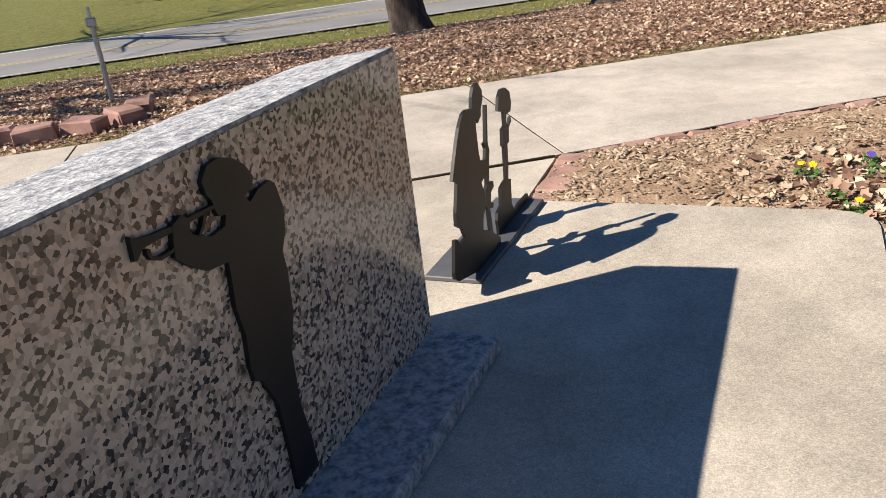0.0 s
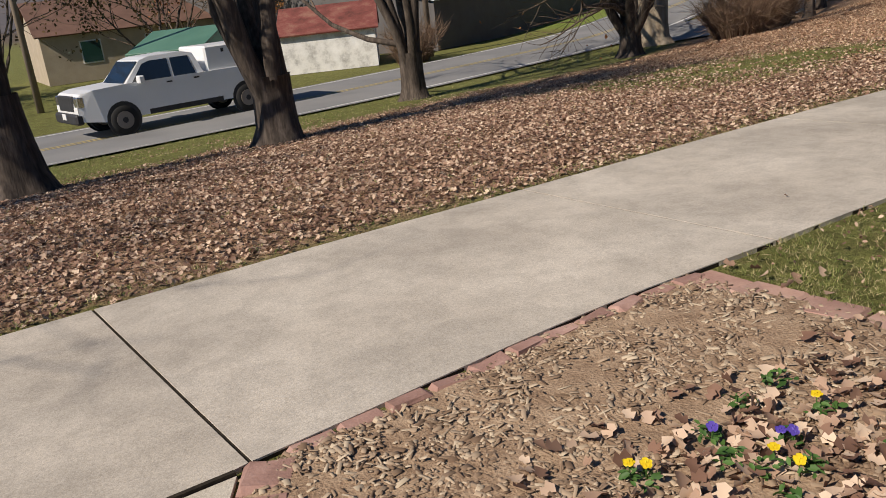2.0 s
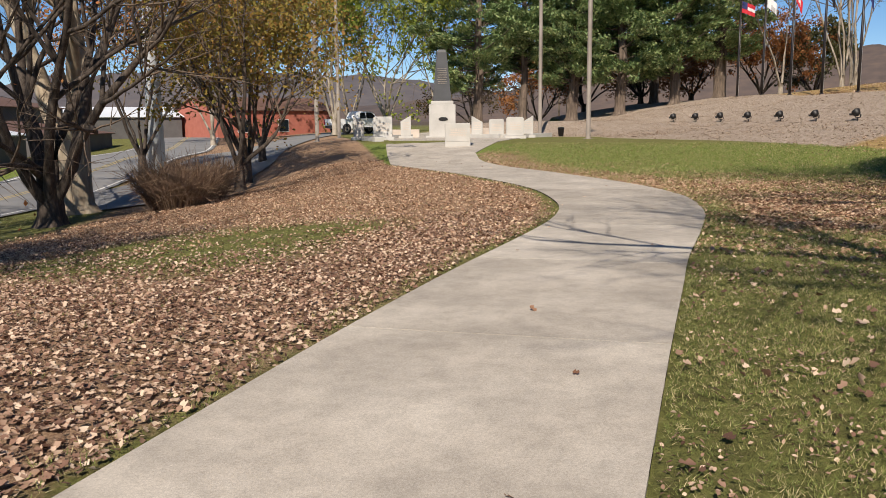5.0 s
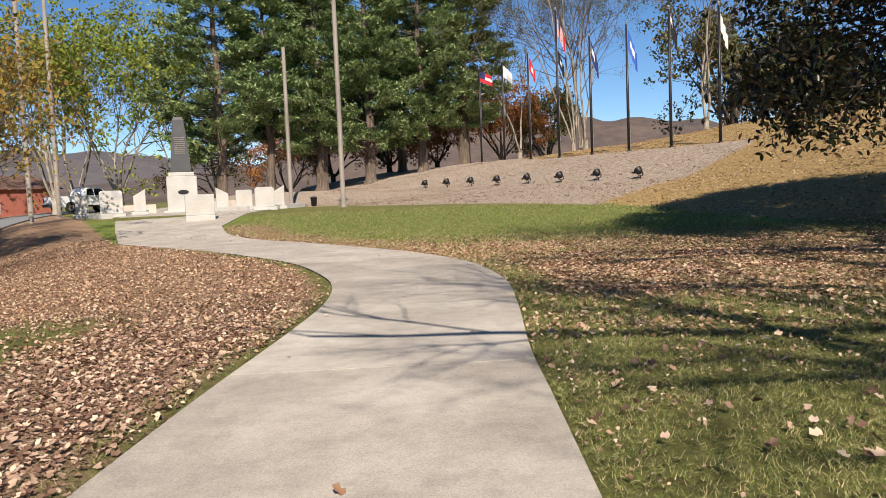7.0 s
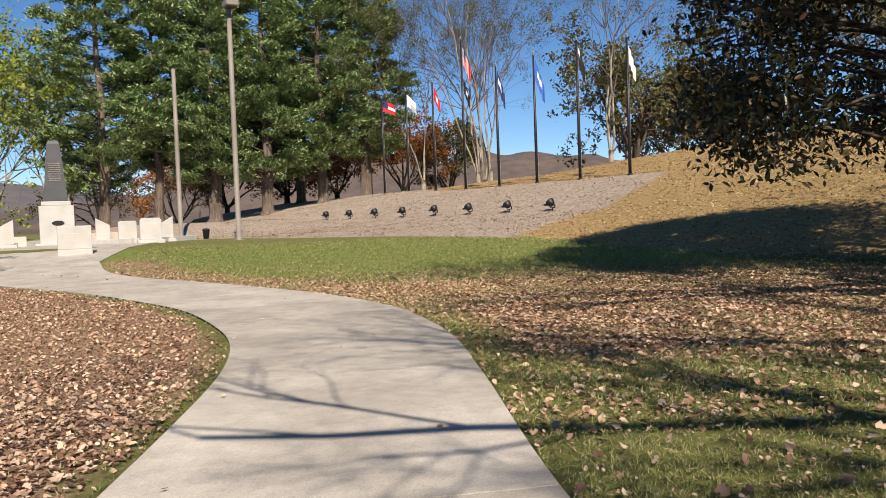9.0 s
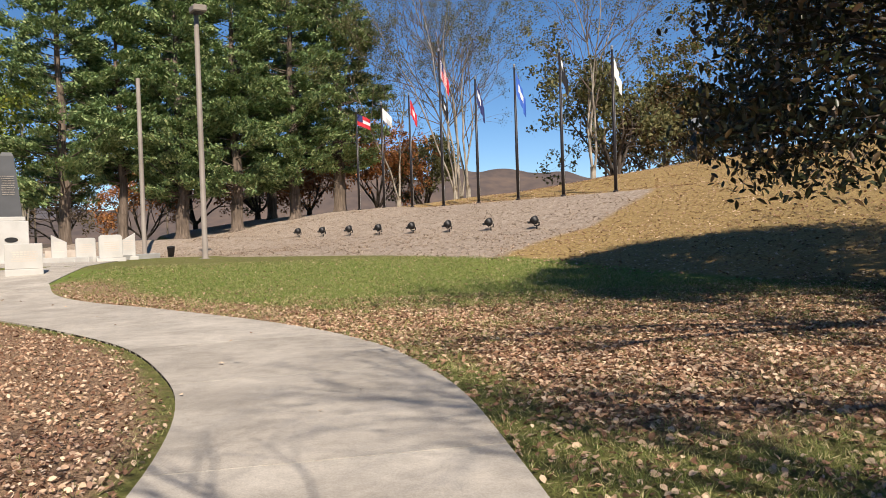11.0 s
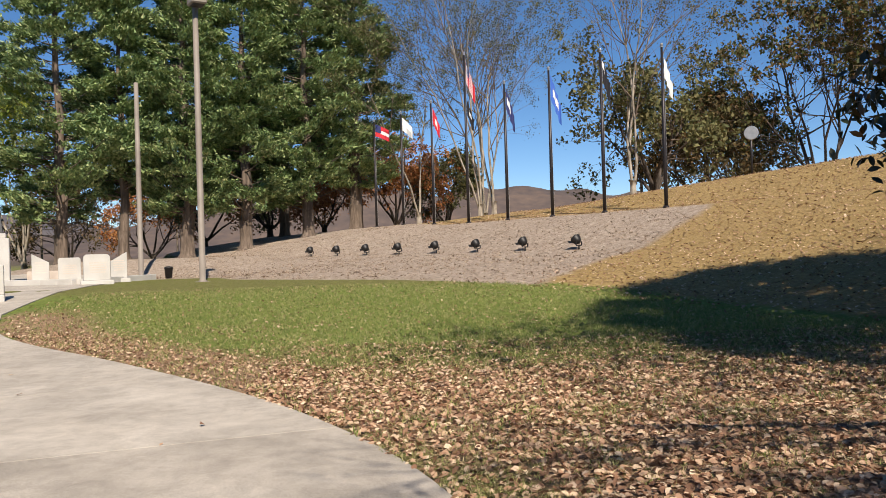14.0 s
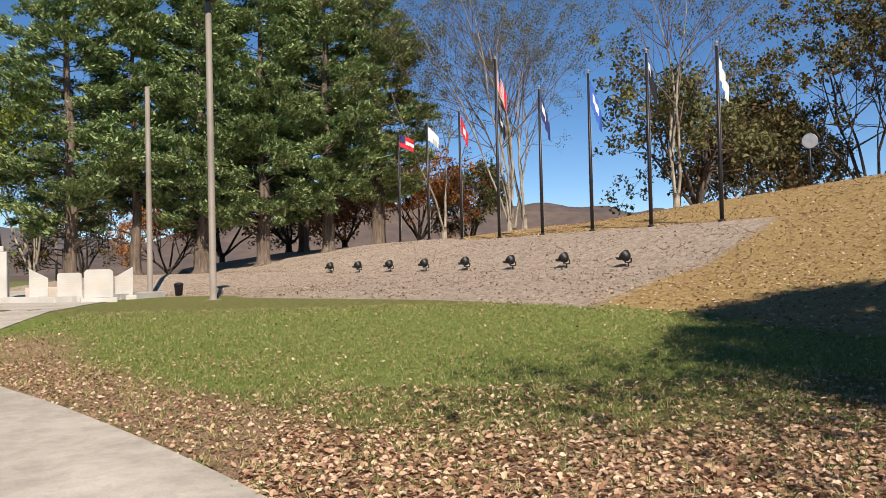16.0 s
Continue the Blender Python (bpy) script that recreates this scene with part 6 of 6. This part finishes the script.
ZB = -1.32
m, L = frame_of(20.2, 36.6, 39.2, 45.2, ZB)
gable("warehouse", m, L, 28, 2.3, 5.2, DARK_WALL, WHITE_ROOF, "long grey block warehouse with a white metal roof", over=0.2)
m, L = frame_of(41.5, 46.5, 57, 55.5, ZB)
gable("warehouse", m, L, 14, 2.2, 3.2, DARK_WALL, BROWN_ROOF, "low dark warehouse farther along the road")
m, L = frame_of(12.2, 35.6, 15.8, 33.9, ZB)
gable("block_shed", m, L, 4.8, 1.6, 2.6, WHITE_WALL, RED_ROOF, "small white block shed with a rusty red roof", over=0.18)
m, L = frame_of(6.2, 36.3, 8.6, 34.5, ZB)
sh = gable("carport", m, L, 5.2, 1.6, 2.3, TEAL_METAL, TEAL_ROOF, "green sheet-metal carport with ribbed walls", over=0.1, open_end=True)
for k in range(9):
    part("rib", box(L, 0.03, 0.05, (L / 2, -0.012, 0.1 + 0.165 * k), 0.01), TEAL_METAL, sh)
m, L = frame_of(4, 51, 16, 51.5, ZB)
gable("house", m, L, 8, 2.6, 4.4, TAN_WALL, BROWN_ROOF, "tan house with a brown roof behind the carport", windows=[(2.5, 1.0, 1.0, 1.1), (6, 1.0, 1.0, 1.1), (9.5, 1.0, 1.0, 1.1)])
m, L = frame_of(-12, 48, -2, 49, ZB)
gable("house", m, L, 8, 2.6, 4.6, WHITE_WALL, BROWN_ROOF, "pale house with a brown roof across the road", windows=[(2.5, 1.0, 1.0, 1.1), (7, 1.0, 1.0, 1.1)])
m, L = frame_of(22, 62, 44, 68, ZB)
gable("warehouse", m, L, 16, 5.2, 6.0, WHITE_WALL, WHITE_ROOF, "tall white building behind the warehouse roof")
m, L = frame_of(48, 62, 64, 68, ZB)
gable("warehouse", m, L, 12, 4.5, 5.6, DARK_WALL, BROWN_ROOF, "dark roofed building farther behind")
m, L = frame_of(72, 56, 86, 50, -0.2)
gable("house", m, L, 9, 3.2, 4.6, RED_WALL, BROWN_ROOF, "red brick building beyond the parking place", windows=[(3, 1.0, 1.2, 1.2), (8, 1.0, 1.2, 1.2)])
m, L = frame_of(62, 70, 74, 62, -0.2)
gable("shed", m, L, 8, 2.6, 3.6, DARK_WALL, WHITE_ROOF, "grey shed with a pale roof near the parking place")


def utility_pole(x, y, h, r, label, mat=WOOD_POLE, arm=True):
    p = thing("utility_pole", Matrix.Translation((x, y, ground_z(x, y) - 0.05)), label, "utility pole")
    part("pole", turned([(r, 0), (r * 0.65, h)], 10), mat, p, smooth=True)
    if arm:
        part("crossarm", box(2.2, 0.1, 0.12, (0, 0, h - 0.8)), mat, p)
        for k in (-1, -0.4, 0.4, 1):
            part("insulator", turned([(0.04, 0), (0.05, 0.06), (0.02, 0.14)], 8, at=(k, 0, h - 0.68)), GALV, p)
    return p


utility_pole(18.6, 34.4, 11.0, 0.14, "leaning weathered utility pole beside the warehouse")
utility_pole(34.5, 31.5, 13, 0.42, "thick pale steel pole beside the road", material("pale steel pole", [(0.42, 0.45, 0.48), (0.55, 0.58, 0.6)], 2, 0.5, 0.02, 20), arm=False)
utility_pole(2.6, 36.0, 10, 0.13, "weathered utility pole beside the carport")
utility_pole(112, 46, 9, 0.14, "pale utility pole with a transformer in the distance")
utility_pole(110, 30, 8, 0.12, "pale utility pole in the distance", arm=False)
utility_pole(75, -13.5, 7, 0.12, "weathered utility pole behind the crest", arm=False)


# ---- edging blocks and flagstones ----
def block(sx, sy, sz, seed, mat, x, y, turn, parent, name, lift):
    rg = np.random.default_rng(seed)
    bm = box(sx, sy, sz, bevel=0.018)
    for v in bm.verts:
        v.co += Vector(rg.normal(0, 0.006, 3))
    ob = part(name, bm, mat, parent)
    ob.matrix_basis = Matrix.Translation((x, y, ground_z(x, y) + lift)) @ Matrix.Rotation(turn, 4, "Z")
    return ob


edging = thing("trim", Matrix(), "red edging blocks and pink flagstones round the flower bed", "edging", kind="structure")
for k in range(4):
    f = (k + 0.5) / 4
    block(0.205, 0.212, 0.11, 300 + k, BRICK_RED, 1.28 + 0.40 * f + 0.07, 3.34 + 0.80 * f - 0.03, ANG - math.pi / 2 + 0.05 * (k % 2), edging, "brick", -0.085)
for k in range(11):
    x = 1.92 + 0.225 * k
    block(0.215, 0.10, 0.10, 320 + k, BRICK_RED, x, float(edge(RIGHT_EDGE, x)) - 0.05, 0.10 + 0.03 * (k % 3 - 1), edging, "brick", -0.074 + 0.006 * (k % 3))
for k, (x, y) in enumerate([(4.22, 4.28), (4.27, 3.98), (4.31, 3.67), (4.36, 3.36), (4.40, 3.05), (4.44, 2.74), (4.48, 2.4)]):
    block(0.25, 0.31, 0.07, 340 + k, FLAGSTONE, x + 0.02, y, 0.12 + 0.08 * (k % 3 - 1), edging, "flagstone", -0.045)
for k, (x, y, a) in enumerate([(-3.25, 6.95, 0.2), (-2.85, 6.80, 0.25), (-2.46, 6.72, 0.2), (-2.05, 6.78, -0.3), (-1.75, 7.0, -0.9), (-1.72, 7.4, -1.4), (-3.7, 7.0, 0.1)]):
    block(0.36, 0.26, 0.16, 360 + k, BRICK_RED, x, y, a, edging, "brick", -0.02)
